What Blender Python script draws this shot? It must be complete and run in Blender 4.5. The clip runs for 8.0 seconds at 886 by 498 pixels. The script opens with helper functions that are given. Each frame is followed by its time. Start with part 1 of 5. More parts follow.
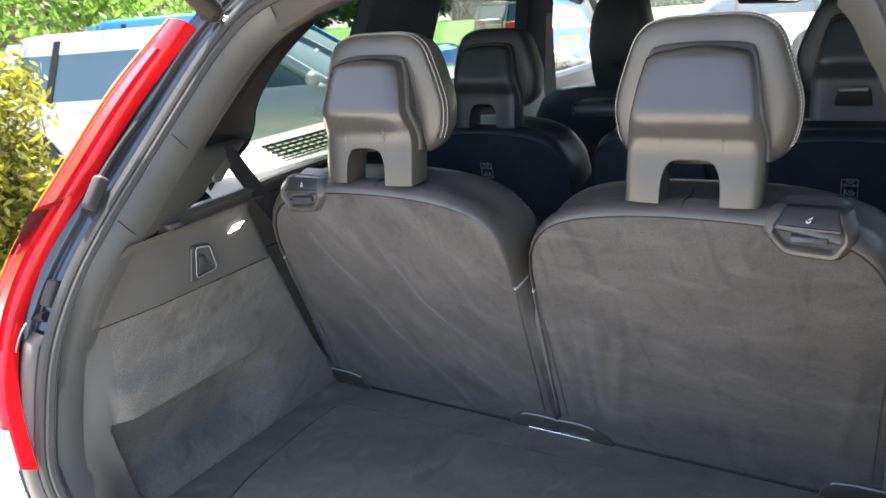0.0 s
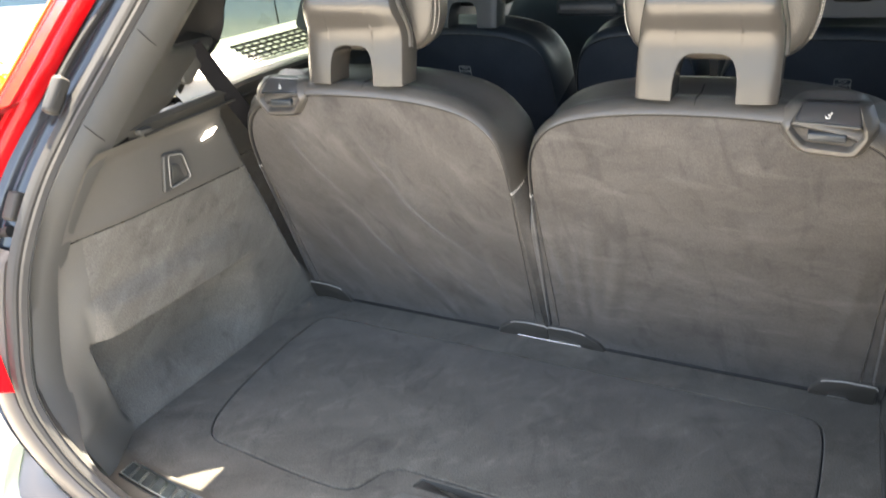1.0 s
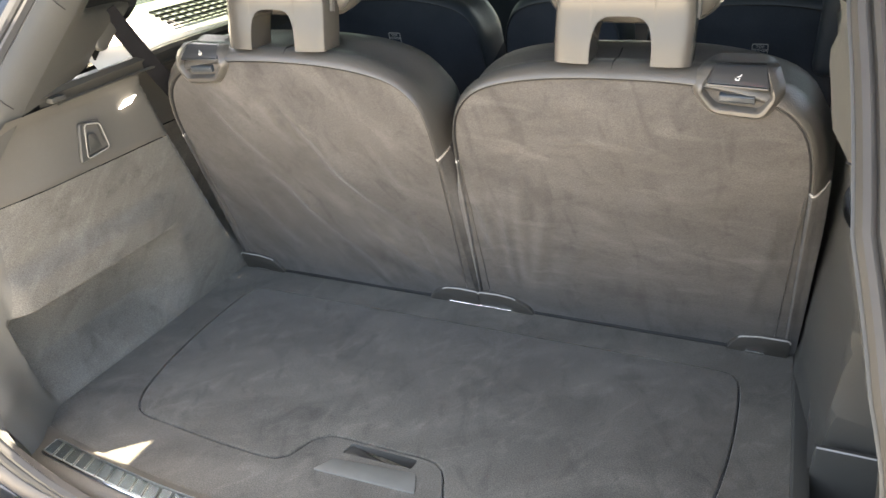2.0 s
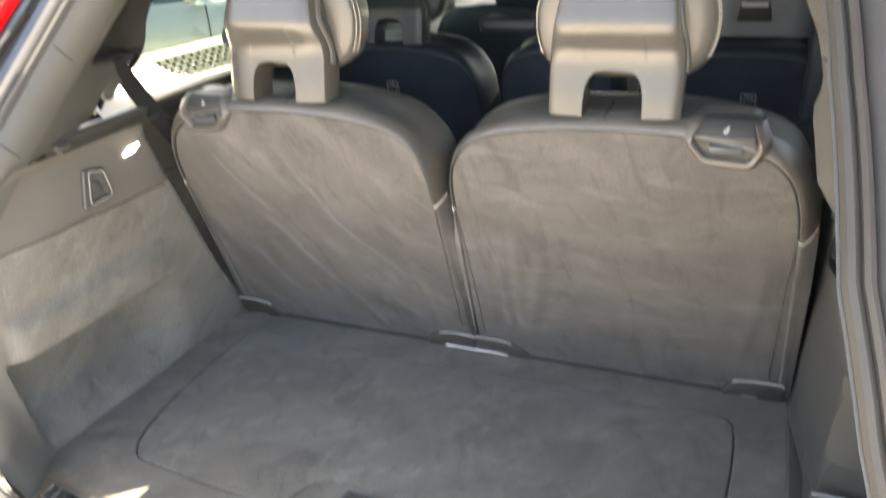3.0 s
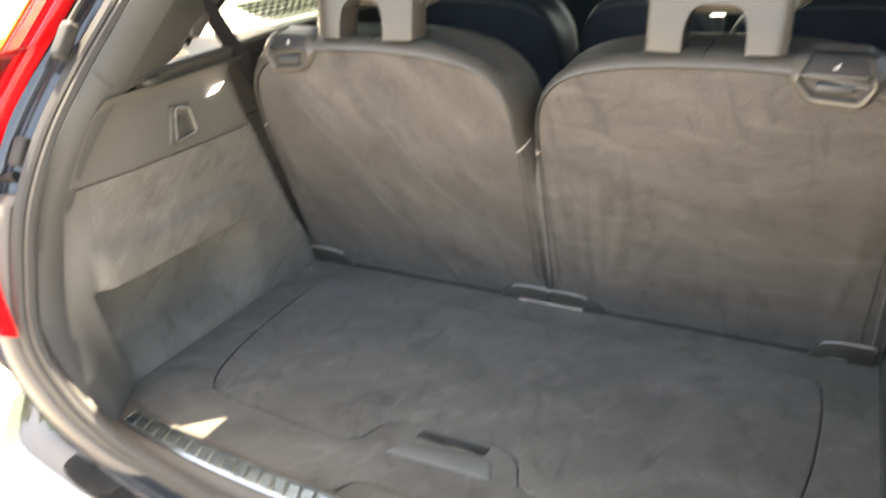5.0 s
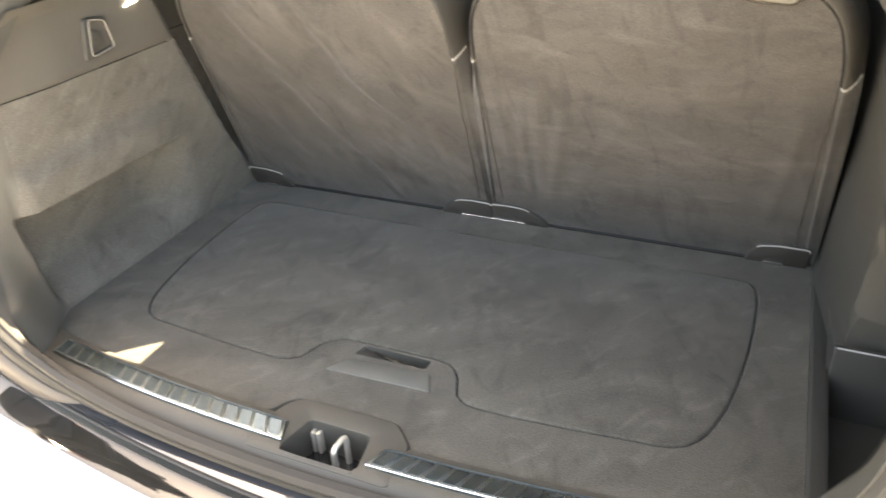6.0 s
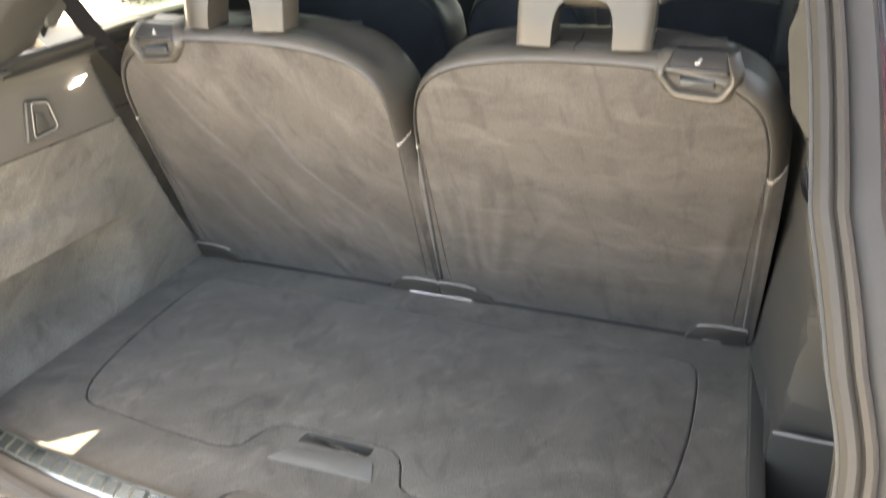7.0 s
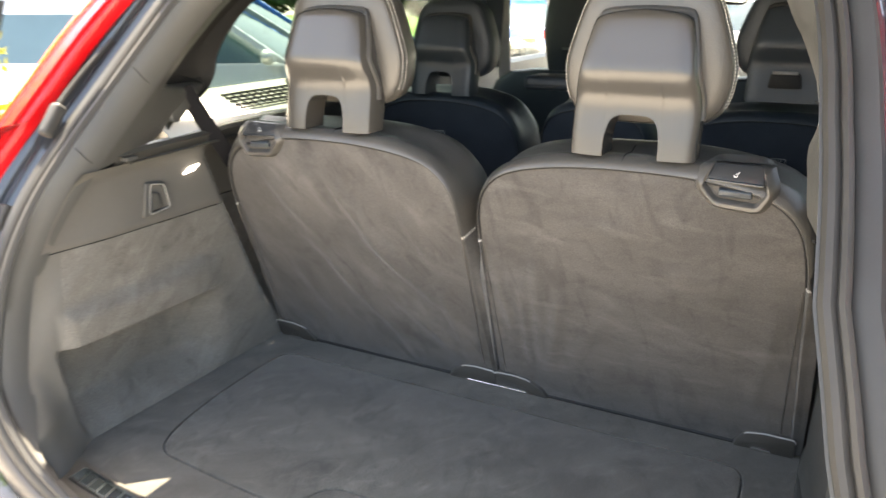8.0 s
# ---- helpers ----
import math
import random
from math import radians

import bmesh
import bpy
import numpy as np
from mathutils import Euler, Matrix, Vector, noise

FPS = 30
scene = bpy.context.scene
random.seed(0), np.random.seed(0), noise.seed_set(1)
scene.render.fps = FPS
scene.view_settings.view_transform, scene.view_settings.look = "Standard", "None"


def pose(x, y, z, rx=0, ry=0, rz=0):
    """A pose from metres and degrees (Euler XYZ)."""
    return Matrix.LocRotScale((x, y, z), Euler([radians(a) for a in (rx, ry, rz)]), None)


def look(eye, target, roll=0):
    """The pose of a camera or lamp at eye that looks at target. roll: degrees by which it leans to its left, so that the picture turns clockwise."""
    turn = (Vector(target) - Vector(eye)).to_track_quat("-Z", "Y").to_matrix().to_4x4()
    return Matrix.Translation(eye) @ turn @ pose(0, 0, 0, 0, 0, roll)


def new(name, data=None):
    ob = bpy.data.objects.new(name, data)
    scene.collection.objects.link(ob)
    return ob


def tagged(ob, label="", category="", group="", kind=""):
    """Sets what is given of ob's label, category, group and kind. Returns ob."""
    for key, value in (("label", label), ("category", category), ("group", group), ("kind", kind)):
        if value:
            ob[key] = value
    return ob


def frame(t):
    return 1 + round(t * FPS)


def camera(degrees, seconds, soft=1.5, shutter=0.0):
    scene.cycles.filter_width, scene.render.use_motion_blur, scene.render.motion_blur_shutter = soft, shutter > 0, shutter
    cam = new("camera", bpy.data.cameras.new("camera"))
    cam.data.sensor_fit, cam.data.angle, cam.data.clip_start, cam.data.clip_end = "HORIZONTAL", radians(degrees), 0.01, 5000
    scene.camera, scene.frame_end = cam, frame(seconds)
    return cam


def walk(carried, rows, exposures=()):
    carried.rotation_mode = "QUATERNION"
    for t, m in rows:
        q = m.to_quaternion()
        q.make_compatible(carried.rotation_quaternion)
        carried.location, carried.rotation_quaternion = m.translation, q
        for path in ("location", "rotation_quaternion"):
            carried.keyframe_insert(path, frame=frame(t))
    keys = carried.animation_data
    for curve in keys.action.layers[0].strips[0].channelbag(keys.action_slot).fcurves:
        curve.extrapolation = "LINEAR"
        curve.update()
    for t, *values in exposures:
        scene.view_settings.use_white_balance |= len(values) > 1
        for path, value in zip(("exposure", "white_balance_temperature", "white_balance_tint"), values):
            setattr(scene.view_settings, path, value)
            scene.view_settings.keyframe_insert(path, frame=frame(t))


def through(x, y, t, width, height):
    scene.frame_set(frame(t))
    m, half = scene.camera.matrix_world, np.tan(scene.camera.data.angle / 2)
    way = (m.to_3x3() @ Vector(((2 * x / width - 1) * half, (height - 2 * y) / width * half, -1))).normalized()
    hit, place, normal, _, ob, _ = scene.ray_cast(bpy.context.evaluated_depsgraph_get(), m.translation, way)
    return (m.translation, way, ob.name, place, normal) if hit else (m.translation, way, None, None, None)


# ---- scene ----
cam = camera(60.5, 8.0, soft=1.5, shutter=0.5)
PATH = [
    (0, (0.566, -0.602, 1.628), (-0.453, 1.006, 1.014), -4.6),
    (0.5, (0.488, -0.594, 1.629), (-0.454, 1.02, 0.917), -4.7),
    (1, (0.468, -0.603, 1.599), (-0.403, 0.994, 0.769), -4.1),
    (1.5, (0.486, -0.597, 1.589), (-0.325, 1.001, 0.702), -3.7),
    (1.7, (0.495, -0.595, 1.589), (-0.277, 1.014, 0.687), -3.6),
    (2.8, (0.507, -0.597, 1.588), (-0.207, 1.055, 0.714), -3.0),
    (3, (0.506, -0.61, 1.607), (-0.232, 1.064, 0.798), -3.1),
    (3.5, (0.522, -0.609, 1.656), (-0.242, 1.148, 1.079), -3.1),
    (4, (0.526, -0.617, 1.655), (-0.22, 1.166, 1.142), -2.6),
    (4.5, (0.514, -0.623, 1.642), (-0.258, 1.122, 1.042), -2.5),
    (5, (0.459, -0.647, 1.535), (-0.392, 0.958, 0.698), -2.8),
    (5.2, (0.437, -0.656, 1.534), (-0.424, 0.901, 0.62), -3.2),
    (6.5, (0.512, -0.595, 1.494), (-0.134, 0.992, 0.463), -2.6),
    (7, (0.505, -0.593, 1.552), (-0.142, 1.074, 0.656), -1.5),
    (7.5, (0.497, -0.633, 1.561), (-0.187, 1.109, 0.857), -0.0),
    (8, (0.596, -0.679, 1.557), (-0.297, 0.998, 0.932), -0.2),
]
EXPOSURES = [(0, 3.30, 6400, 10), (0.5, 3.88, 6800, 10), (1, 4.0, 7400, 10), (1.5, 4.07, 7700, 10), (3, 4.28, 7800, 10), (3.5, 3.68, 7200, 10), (4, 3.65, 7100, 10), (4.5, 3.70, 7500, 10), (5, 4.05, 8200, 10),
             (6.5, 4.18, 8800, 10), (7, 4.32, 8400, 10), (7.5, 4.14, 7800, 10), (8, 3.90, 7700, 10)]
walk(cam, [(t, look(eye, target, roll)) for t, eye, target, roll in PATH], exposures=EXPOSURES)

# ---- world and sun ----
world = bpy.data.worlds.new("sky")
scene.world = world
world.use_nodes = True
SUN_EL, SUN_AZ = 66.9, -36.0        # degrees up; degrees from straight ahead, minus to the left
sky = world.node_tree.nodes.new("ShaderNodeTexSky")
sky.sky_type, sky.sun_disc = "NISHITA", False
sky.sun_elevation, sky.sun_rotation = radians(SUN_EL), radians(SUN_AZ)
sky.air_density, sky.dust_density, sky.ozone_density = 1.0, 4.5, 0.6
back = world.node_tree.nodes["Background"]
back.inputs["Strength"].default_value = 0.12
world.node_tree.links.new(sky.outputs[0], back.inputs["Color"])
sun = new("sun", bpy.data.lights.new("sun", "SUN"))
sun.data.energy, sun.data.angle, sun.data.color = 4.5, radians(0.5), (1.0, 0.95, 0.86)
_e, _a = radians(SUN_EL), radians(SUN_AZ)
sun_way = Vector((math.sin(_a) * math.cos(_e), math.cos(_a) * math.cos(_e), math.sin(_e)))
sun.matrix_world = look(sun_way * 30, (0, 0, 0))


# ---- materials ----
def material(name, base, rough=0.5, metal=0.0, vary=0.25, scale=6.0, stretch=(1, 1, 1), grain=300.0, bump=0.15, sheen=0.0, coat=0.0,
             rand=0.0, dist=0.0, spec=0.5, trans=0.0, fine=0.0, turn=(0, 0, 0), uneven=0.07, marks=()):
    """A procedural surface: base colour varied at a coarse and a fine scale, with a fine relief."""
    m = bpy.data.materials.new(name)
    m.use_nodes = True
    nt = m.node_tree
    n, link = nt.nodes, nt.links.new
    bsdf = n["Principled BSDF"]
    bsdf.inputs["Roughness"].default_value, bsdf.inputs["Metallic"].default_value = rough, metal
    bsdf.inputs["Specular IOR Level"].default_value = spec
    bsdf.inputs["Sheen Weight"].default_value, bsdf.inputs["Sheen Roughness"].default_value = sheen, 0.4
    bsdf.inputs["Coat Weight"].default_value, bsdf.inputs["Coat Roughness"].default_value = coat, 0.04
    bsdf.inputs["Transmission Weight"].default_value = trans
    tc = n.new("ShaderNodeTexCoord")
    mp = n.new("ShaderNodeMapping")
    mp.vector_type = "TEXTURE"
    mp.inputs["Scale"].default_value = [1 / a for a in stretch]
    mp.inputs["Rotation"].default_value = [radians(a) for a in turn]
    link(tc.outputs["Object"], mp.inputs["Vector"])
    coarse = n.new("ShaderNodeTexNoise")
    coarse.inputs["Scale"].default_value, coarse.inputs["Detail"].default_value = scale, 5.0
    coarse.inputs["Distortion"].default_value = dist
    link(mp.outputs[0], coarse.inputs["Vector"])
    ramp = n.new("ShaderNodeMapRange")
    ramp.inputs["From Min"].default_value, ramp.inputs["From Max"].default_value = 0.3, 0.7
    ramp.inputs["To Min"].default_value, ramp.inputs["To Max"].default_value = 1 - vary, 1 + vary
    link(coarse.outputs["Fac"], ramp.inputs["Value"])
    fac = ramp.outputs[0]
    small = n.new("ShaderNodeTexNoise")
    small.inputs["Scale"].default_value, small.inputs["Detail"].default_value = grain, 2.0
    link(tc.outputs["Object"], small.inputs["Vector"])
    if fine:
        fr = n.new("ShaderNodeMapRange")
        fr.inputs["From Min"].default_value, fr.inputs["From Max"].default_value = 0.25, 0.75
        fr.inputs["To Min"].default_value, fr.inputs["To Max"].default_value = 1 - fine, 1 + fine
        link(small.outputs["Fac"], fr.inputs["Value"])
        mul = n.new("ShaderNodeMath")
        mul.operation = "MULTIPLY"
        link(fac, mul.inputs[0]), link(fr.outputs[0], mul.inputs[1])
        fac = mul.outputs[0]
    for m_scale, m_stretch, m_turn, m_amount in marks:
        # rubbed streaks where the pile lies another way
        mm = n.new("ShaderNodeMapping")
        mm.vector_type = "TEXTURE"
        mm.inputs["Scale"].default_value = [1 / a for a in m_stretch]
        mm.inputs["Rotation"].default_value = [radians(a) for a in m_turn]
        link(tc.outputs["Object"], mm.inputs["Vector"])
        mn = n.new("ShaderNodeTexNoise")
        mn.inputs["Scale"].default_value, mn.inputs["Detail"].default_value = m_scale, 3.0
        mn.inputs["Distortion"].default_value = 1.0
        link(mm.outputs[0], mn.inputs["Vector"])
        mr = n.new("ShaderNodeMapRange")
        mr.inputs["From Min"].default_value, mr.inputs["From Max"].default_value = 0.54, 0.70
        mr.inputs["To Min"].default_value, mr.inputs["To Max"].default_value = 1.0, 1.0 + m_amount
        link(mn.outputs["Fac"], mr.inputs["Value"])
        mul = n.new("ShaderNodeMath")
        mul.operation = "MULTIPLY"
        link(fac, mul.inputs[0]), link(mr.outputs[0], mul.inputs[1])
        fac = mul.outputs[0]
    if rand:
        geo = n.new("ShaderNodeNewGeometry")
        rr = n.new("ShaderNodeMapRange")
        rr.inputs["To Min"].default_value, rr.inputs["To Max"].default_value = 1 - rand, 1 + rand
        link(geo.outputs["Random Per Island"], rr.inputs["Value"])
        mul = n.new("ShaderNodeMath")
        mul.operation = "MULTIPLY"
        link(fac, mul.inputs[0]), link(rr.outputs[0], mul.inputs[1])
        fac = mul.outputs[0]
    tint = n.new("ShaderNodeVectorMath")
    tint.operation = "SCALE"
    tint.inputs[0].default_value = base
    link(fac, tint.inputs["Scale"])
    link(tint.outputs[0], bsdf.inputs["Base Color"])
    rv = n.new("ShaderNodeMapRange")
    rv.inputs["To Min"].default_value, rv.inputs["To Max"].default_value = max(rough - uneven, 0.02), min(rough + uneven, 1)
    link(coarse.outputs["Fac"], rv.inputs["Value"])
    link(rv.outputs[0], bsdf.inputs["Roughness"])
    if bump:
        bp = n.new("ShaderNodeBump")
        bp.inputs["Strength"].default_value, bp.inputs["Distance"].default_value = bump, 0.002
        link(small.outputs["Fac"], bp.inputs["Height"])
        link(bp.outputs[0], bsdf.inputs["Normal"])
    return m


def glass(name, tint=(1, 1, 1), gloss=0.07):
    """Thin window glass: clear, with a faint even reflection."""
    m = bpy.data.materials.new(name)
    m.use_nodes = True
    n, link = m.node_tree.nodes, m.node_tree.links.new
    n.remove(n["Principled BSDF"])
    clear, shine, mix = n.new("ShaderNodeBsdfTransparent"), n.new("ShaderNodeBsdfGlossy"), n.new("ShaderNodeMixShader")
    clear.inputs[0].default_value, shine.inputs["Roughness"].default_value = (*tint, 1), 0.02
    mix.inputs[0].default_value = gloss
    link(clear.outputs[0], mix.inputs[1]), link(shine.outputs[0], mix.inputs[2])
    link(mix.outputs[0], n["Material Output"].inputs[0])
    return m


def leafy(name, base, through=0.45):
    """Leaves that let part of the light through."""
    m = material(name, base, 0.45, vary=0.3, scale=3, bump=0, rand=0.55)
    n, link = m.node_tree.nodes, m.node_tree.links.new
    b, out = n["Principled BSDF"], n["Material Output"]
    tr, mix = n.new("ShaderNodeBsdfTranslucent"), n.new("ShaderNodeMixShader")
    link(b.inputs["Base Color"].links[0].from_socket, tr.inputs[0])
    mix.inputs[0].default_value = through
    link(b.outputs[0], mix.inputs[1]), link(tr.outputs[0], mix.inputs[2]), link(mix.outputs[0], out.inputs[0])
    return m


M = {}
M["velour"] = material("velour", (0.063, 0.0590, 0.0545), 0.95, vary=0.20, scale=5.0, stretch=(1, 1, 2.8), turn=(0, 3, 0), dist=0.35, grain=520, bump=0.5, sheen=0.2, spec=0.15, fine=0.22,
                        marks=((6, (1, 1, 4.0), (0, 4, 0), 0.24), (9, (3.0, 1, 0.8), (0, -12, 0), -0.20), (22, (1, 1, 2.2), (0, -8, 0), -0.12)))
M["velour_left"] = material("velour_left", (0.063, 0.0590, 0.0545), 0.95, vary=0.22, scale=5.0, stretch=(1, 1, 1.8), turn=(0, 42, 0), dist=1.1, grain=520, bump=0.5, sheen=0.2, spec=0.15, fine=0.22,
                             marks=((7, (2.2, 1, 0.8), (0, -42, 0), 0.26), (8, (2.2, 1, 0.8), (0, -30, 0), -0.30), (26, (1.6, 1, 1), (0, -35, 0), -0.14)))
M["carpet"] = material("carpet", (0.074, 0.0695, 0.058), 0.97, vary=0.22, scale=5, stretch=(1, 1.8, 1), turn=(0, 0, 25), dist=1.0, grain=480, bump=0.6, sheen=0.2, spec=0.12, fine=0.4,
                        marks=((16, (1, 2.0, 1), (0, 0, 60), 0.22), (11, (2.0, 1, 1), (0, 0, 20), -0.2)))
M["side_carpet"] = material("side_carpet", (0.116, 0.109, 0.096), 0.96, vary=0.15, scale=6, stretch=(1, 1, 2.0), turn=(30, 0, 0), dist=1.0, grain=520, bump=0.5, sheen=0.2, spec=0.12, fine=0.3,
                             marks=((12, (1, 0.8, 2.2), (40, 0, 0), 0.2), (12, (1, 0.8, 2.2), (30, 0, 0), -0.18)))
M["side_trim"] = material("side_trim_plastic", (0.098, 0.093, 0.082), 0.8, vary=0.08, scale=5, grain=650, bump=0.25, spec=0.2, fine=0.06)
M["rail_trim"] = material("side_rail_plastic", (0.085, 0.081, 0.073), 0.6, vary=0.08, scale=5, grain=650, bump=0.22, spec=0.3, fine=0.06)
M["leather"] = material("leather", (0.058, 0.054, 0.048), 0.38, vary=0.12, scale=9, grain=420, bump=0.25)
# the dark_ cabin materials carry a blue tint that imitates haze over the cabin
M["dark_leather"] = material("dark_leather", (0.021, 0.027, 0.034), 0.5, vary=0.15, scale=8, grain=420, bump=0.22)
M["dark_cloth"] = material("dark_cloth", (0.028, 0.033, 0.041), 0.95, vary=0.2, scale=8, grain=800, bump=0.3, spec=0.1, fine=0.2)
M["shell"] = material("moulded_plastic", (0.042, 0.039, 0.035), 0.26, vary=0.06, scale=5, grain=900, bump=0.08, uneven=0.012)
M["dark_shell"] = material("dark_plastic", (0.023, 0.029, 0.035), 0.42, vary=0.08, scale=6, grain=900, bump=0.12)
M["hinge"] = material("hinge_plastic", (0.040, 0.037, 0.033), 0.45, vary=0.1, scale=8, grain=600, bump=0.2)
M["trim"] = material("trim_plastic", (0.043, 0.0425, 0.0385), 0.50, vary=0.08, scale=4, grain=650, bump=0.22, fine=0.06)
M["headliner"] = material("headliner", (0.046, 0.042, 0.037), 0.9, vary=0.06, scale=8, grain=900, bump=0.2, spec=0.2)
M["black_plastic"] = material("black_plastic", (0.015, 0.015, 0.015), 0.6, spec=0.18, vary=0.15, scale=10, grain=500, bump=0.15)
M["gloss_black"] = material("gloss_black", (0.012, 0.012, 0.012), 0.07, vary=0.2, scale=9, bump=0, spec=0.35, uneven=0.02)
M["step_gloss"] = material("bumper_step_gloss", (0.014, 0.014, 0.013), 0.03, vary=0.1, scale=9, bump=0, spec=0.4)
# blacker than real plastic: shade under the raised gate, put into the colour
M["shaded_black"] = material("shaded_black", (0.007, 0.007, 0.008), 0.5, spec=0.1, vary=0.2, scale=12, bump=0)
M["release_gloss"] = material("release_lid", (0.034, 0.035, 0.036), 0.30, vary=0.08, scale=10, bump=0, uneven=0.02)
M["cover_paint"] = material("cover_paint", (0.085, 0.076, 0.068), 0.5, vary=0.12, scale=8, bump=0, spec=0.3)
M["rubber"] = material("rubber", (0.031, 0.0295, 0.027), 0.62, spec=0.25, vary=0.12, scale=12, grain=400, bump=0.08)
M["paint"] = material("car_paint", (0.028, 0.030, 0.034), 0.14, vary=0.12, scale=7, bump=0, coat=0.8, spec=0.4, uneven=0.02)
M["satin"] = material("satin_paint", (0.029, 0.029, 0.028), 0.58, spec=0.25, vary=0.12, scale=9, grain=300, bump=0.05)
# paler than the car's paint: sunlight on the bumper, put into its colour
M["sunlit_bumper"] = material("sunlit_bumper", (0.20, 0.20, 0.20), 0.3, metal=0.5, vary=0.06, scale=6, bump=0, coat=1.0)
M["sill_plastic"] = material("sill_plastic", (0.053, 0.050, 0.042), 0.5, spec=0.3, vary=0.12, scale=9, grain=500, bump=0.2, fine=0.08)
# near-black copy of the trim: shade on the pillar's inner face, put into colour
M["pillar_shade"] = material("shaded_pillar_cover", (0.019, 0.0185, 0.0175), 0.8, spec=0.2, vary=0.12, scale=7, grain=600, bump=0.2)
M["steel"] = material("brushed_steel", (0.18, 0.21, 0.22), 0.34, metal=1.0, vary=0.12, scale=20, stretch=(1, 12, 1), grain=300, bump=0.05)
# blue base stands in for sky reflected in the plate fields
M["field_steel"] = material("sky_tinted_field", (0.25, 0.33, 0.40), 0.26, metal=1.0, vary=0.05, scale=20, bump=0, uneven=0.02)
M["zinc"] = material("zinc_plate", (0.62, 0.58, 0.50), 0.42, metal=0.6, vary=0.12, scale=40, grain=600, bump=0.05)
M["chrome"] = material("bright_edge", (0.75, 0.75, 0.74), 0.18, metal=1.0, vary=0.05, scale=20, bump=0)
M["shelf_plastic"] = material("shelf_plastic", (0.034, 0.033, 0.029), 0.5, vary=0.1, scale=6, grain=600, bump=0.2)
M["strut"] = material("strut_tube", (0.019, 0.017, 0.016), 0.5, spec=0.25, vary=0.08, scale=6, grain=700, bump=0.1)
M["pale_edge"] = material("pale_edge", (0.27, 0.26, 0.24), 0.45, vary=0.1, scale=30, bump=0)
M["thread"] = material("thread", (0.52, 0.50, 0.46), 0.8, vary=0.1, scale=60, bump=0)
M["white"] = material("white_print", (0.8, 0.8, 0.78), 0.6, vary=0.05, scale=40, bump=0)
M["grey_print"] = material("grey_print", (0.30, 0.30, 0.29), 0.7, vary=0.05, scale=40, bump=0)
M["blond"] = material("pale_trim", (0.62, 0.60, 0.55), 0.6, vary=0.05, scale=8, grain=700, bump=0.12)
M["belt"] = material("belt_webbing", (0.010, 0.010, 0.011), 0.9, spec=0.05, vary=0.1, scale=30, grain=900, bump=0.3)
M["grey_belt"] = material("grey_webbing", (0.30, 0.29, 0.27), 0.75, vary=0.1, scale=30, grain=900, bump=0.3)
M["red_lens"] = material("red_lens", (0.42, 0.003, 0.006), 0.22, vary=0.12, scale=14, stretch=(1, 1, 3), bump=0, coat=0.2, spec=0.3)
M["deep_red"] = material("deep_red_lens", (0.36, 0.004, 0.008), 0.2, vary=0.1, scale=14, bump=0, coat=0.2, spec=0.3)
M["orange_lens"] = material("orange_strip", (0.80, 0.12, 0.02), 0.15, vary=0.1, scale=14, bump=0, coat=0.6)
M["pink_lens"] = material("pale_red_lens", (0.70, 0.20, 0.18), 0.15, vary=0.12, scale=14, bump=0, coat=0.6)
M["glass"] = glass("window_glass", (0.93, 0.96, 0.95))
M["tinted"] = glass("tinted_glass", (0.42, 0.47, 0.43), 0.04)
M["rear_glass"] = glass("rear_window_glass", (0.22, 0.24, 0.24), 0.05)
M["grip"] = material("grip_plastic", (0.088, 0.088, 0.078), 0.55, vary=0.1, scale=20, grain=500, bump=0.15)
M["mirror"] = material("mirror_glass", (0.40, 0.44, 0.42), 0.03, metal=1.0, vary=0.02, bump=0)
# car park asphalt, far paler than real so it bounces more sunlight
M["bounce_ground"] = material("bright_asphalt", (0.36, 0.335, 0.295), 0.9, vary=0.25, scale=0.6, grain=60, bump=0.5, fine=0.35)
M["grass"] = material("grass", (0.085, 0.19, 0.018), 0.8, vary=0.3, scale=1.2, grain=40, bump=0.6, fine=0.4)
M["bark"] = material("bark", (0.10, 0.075, 0.05), 0.9, vary=0.3, scale=6, stretch=(3, 3, 0.7), grain=60, bump=0.7)
M["leaf"] = leafy("leaf", (0.13, 0.24, 0.03))
M["far_leaf"] = leafy("far_leaf", (0.07, 0.15, 0.03))
M["shrub_leaf"] = leafy("shrub_leaf", (0.155, 0.150, 0.012))
M["tyre"] = material("tyre", (0.02, 0.02, 0.02), 0.8, vary=0.2, scale=15, grain=120, bump=0.3)
M["alloy"] = material("alloy", (0.5, 0.5, 0.51), 0.3, metal=1.0, vary=0.05, bump=0)
M["auto_glass"] = material("dark_auto_glass", (0.03, 0.06, 0.07), 0.05, vary=0.1, scale=2, bump=0, spec=0.8)
M["silver_paint"] = material("silver_paint", (0.35, 0.37, 0.38), 0.3, metal=0.4, vary=0.05, scale=3, bump=0, coat=1.0)
M["white_paint"] = material("white_paint", (0.80, 0.80, 0.78), 0.3, vary=0.04, scale=3, bump=0, coat=1.0)
M["blue_paint"] = material("blue_paint", (0.02, 0.16, 0.55), 0.3, vary=0.05, scale=3, bump=0, coat=1.0)
M["grey_paint"] = material("grey_paint", (0.055, 0.06, 0.062), 0.3, metal=0.3, vary=0.05, scale=3, bump=0, coat=1.0)
M["black_paint"] = material("black_paint", (0.015, 0.016, 0.02), 0.25, vary=0.05, scale=3, bump=0, coat=1.0)
M["yellow_plate"] = material("yellow_plate", (0.75, 0.48, 0.02), 0.5, vary=0.05, bump=0)
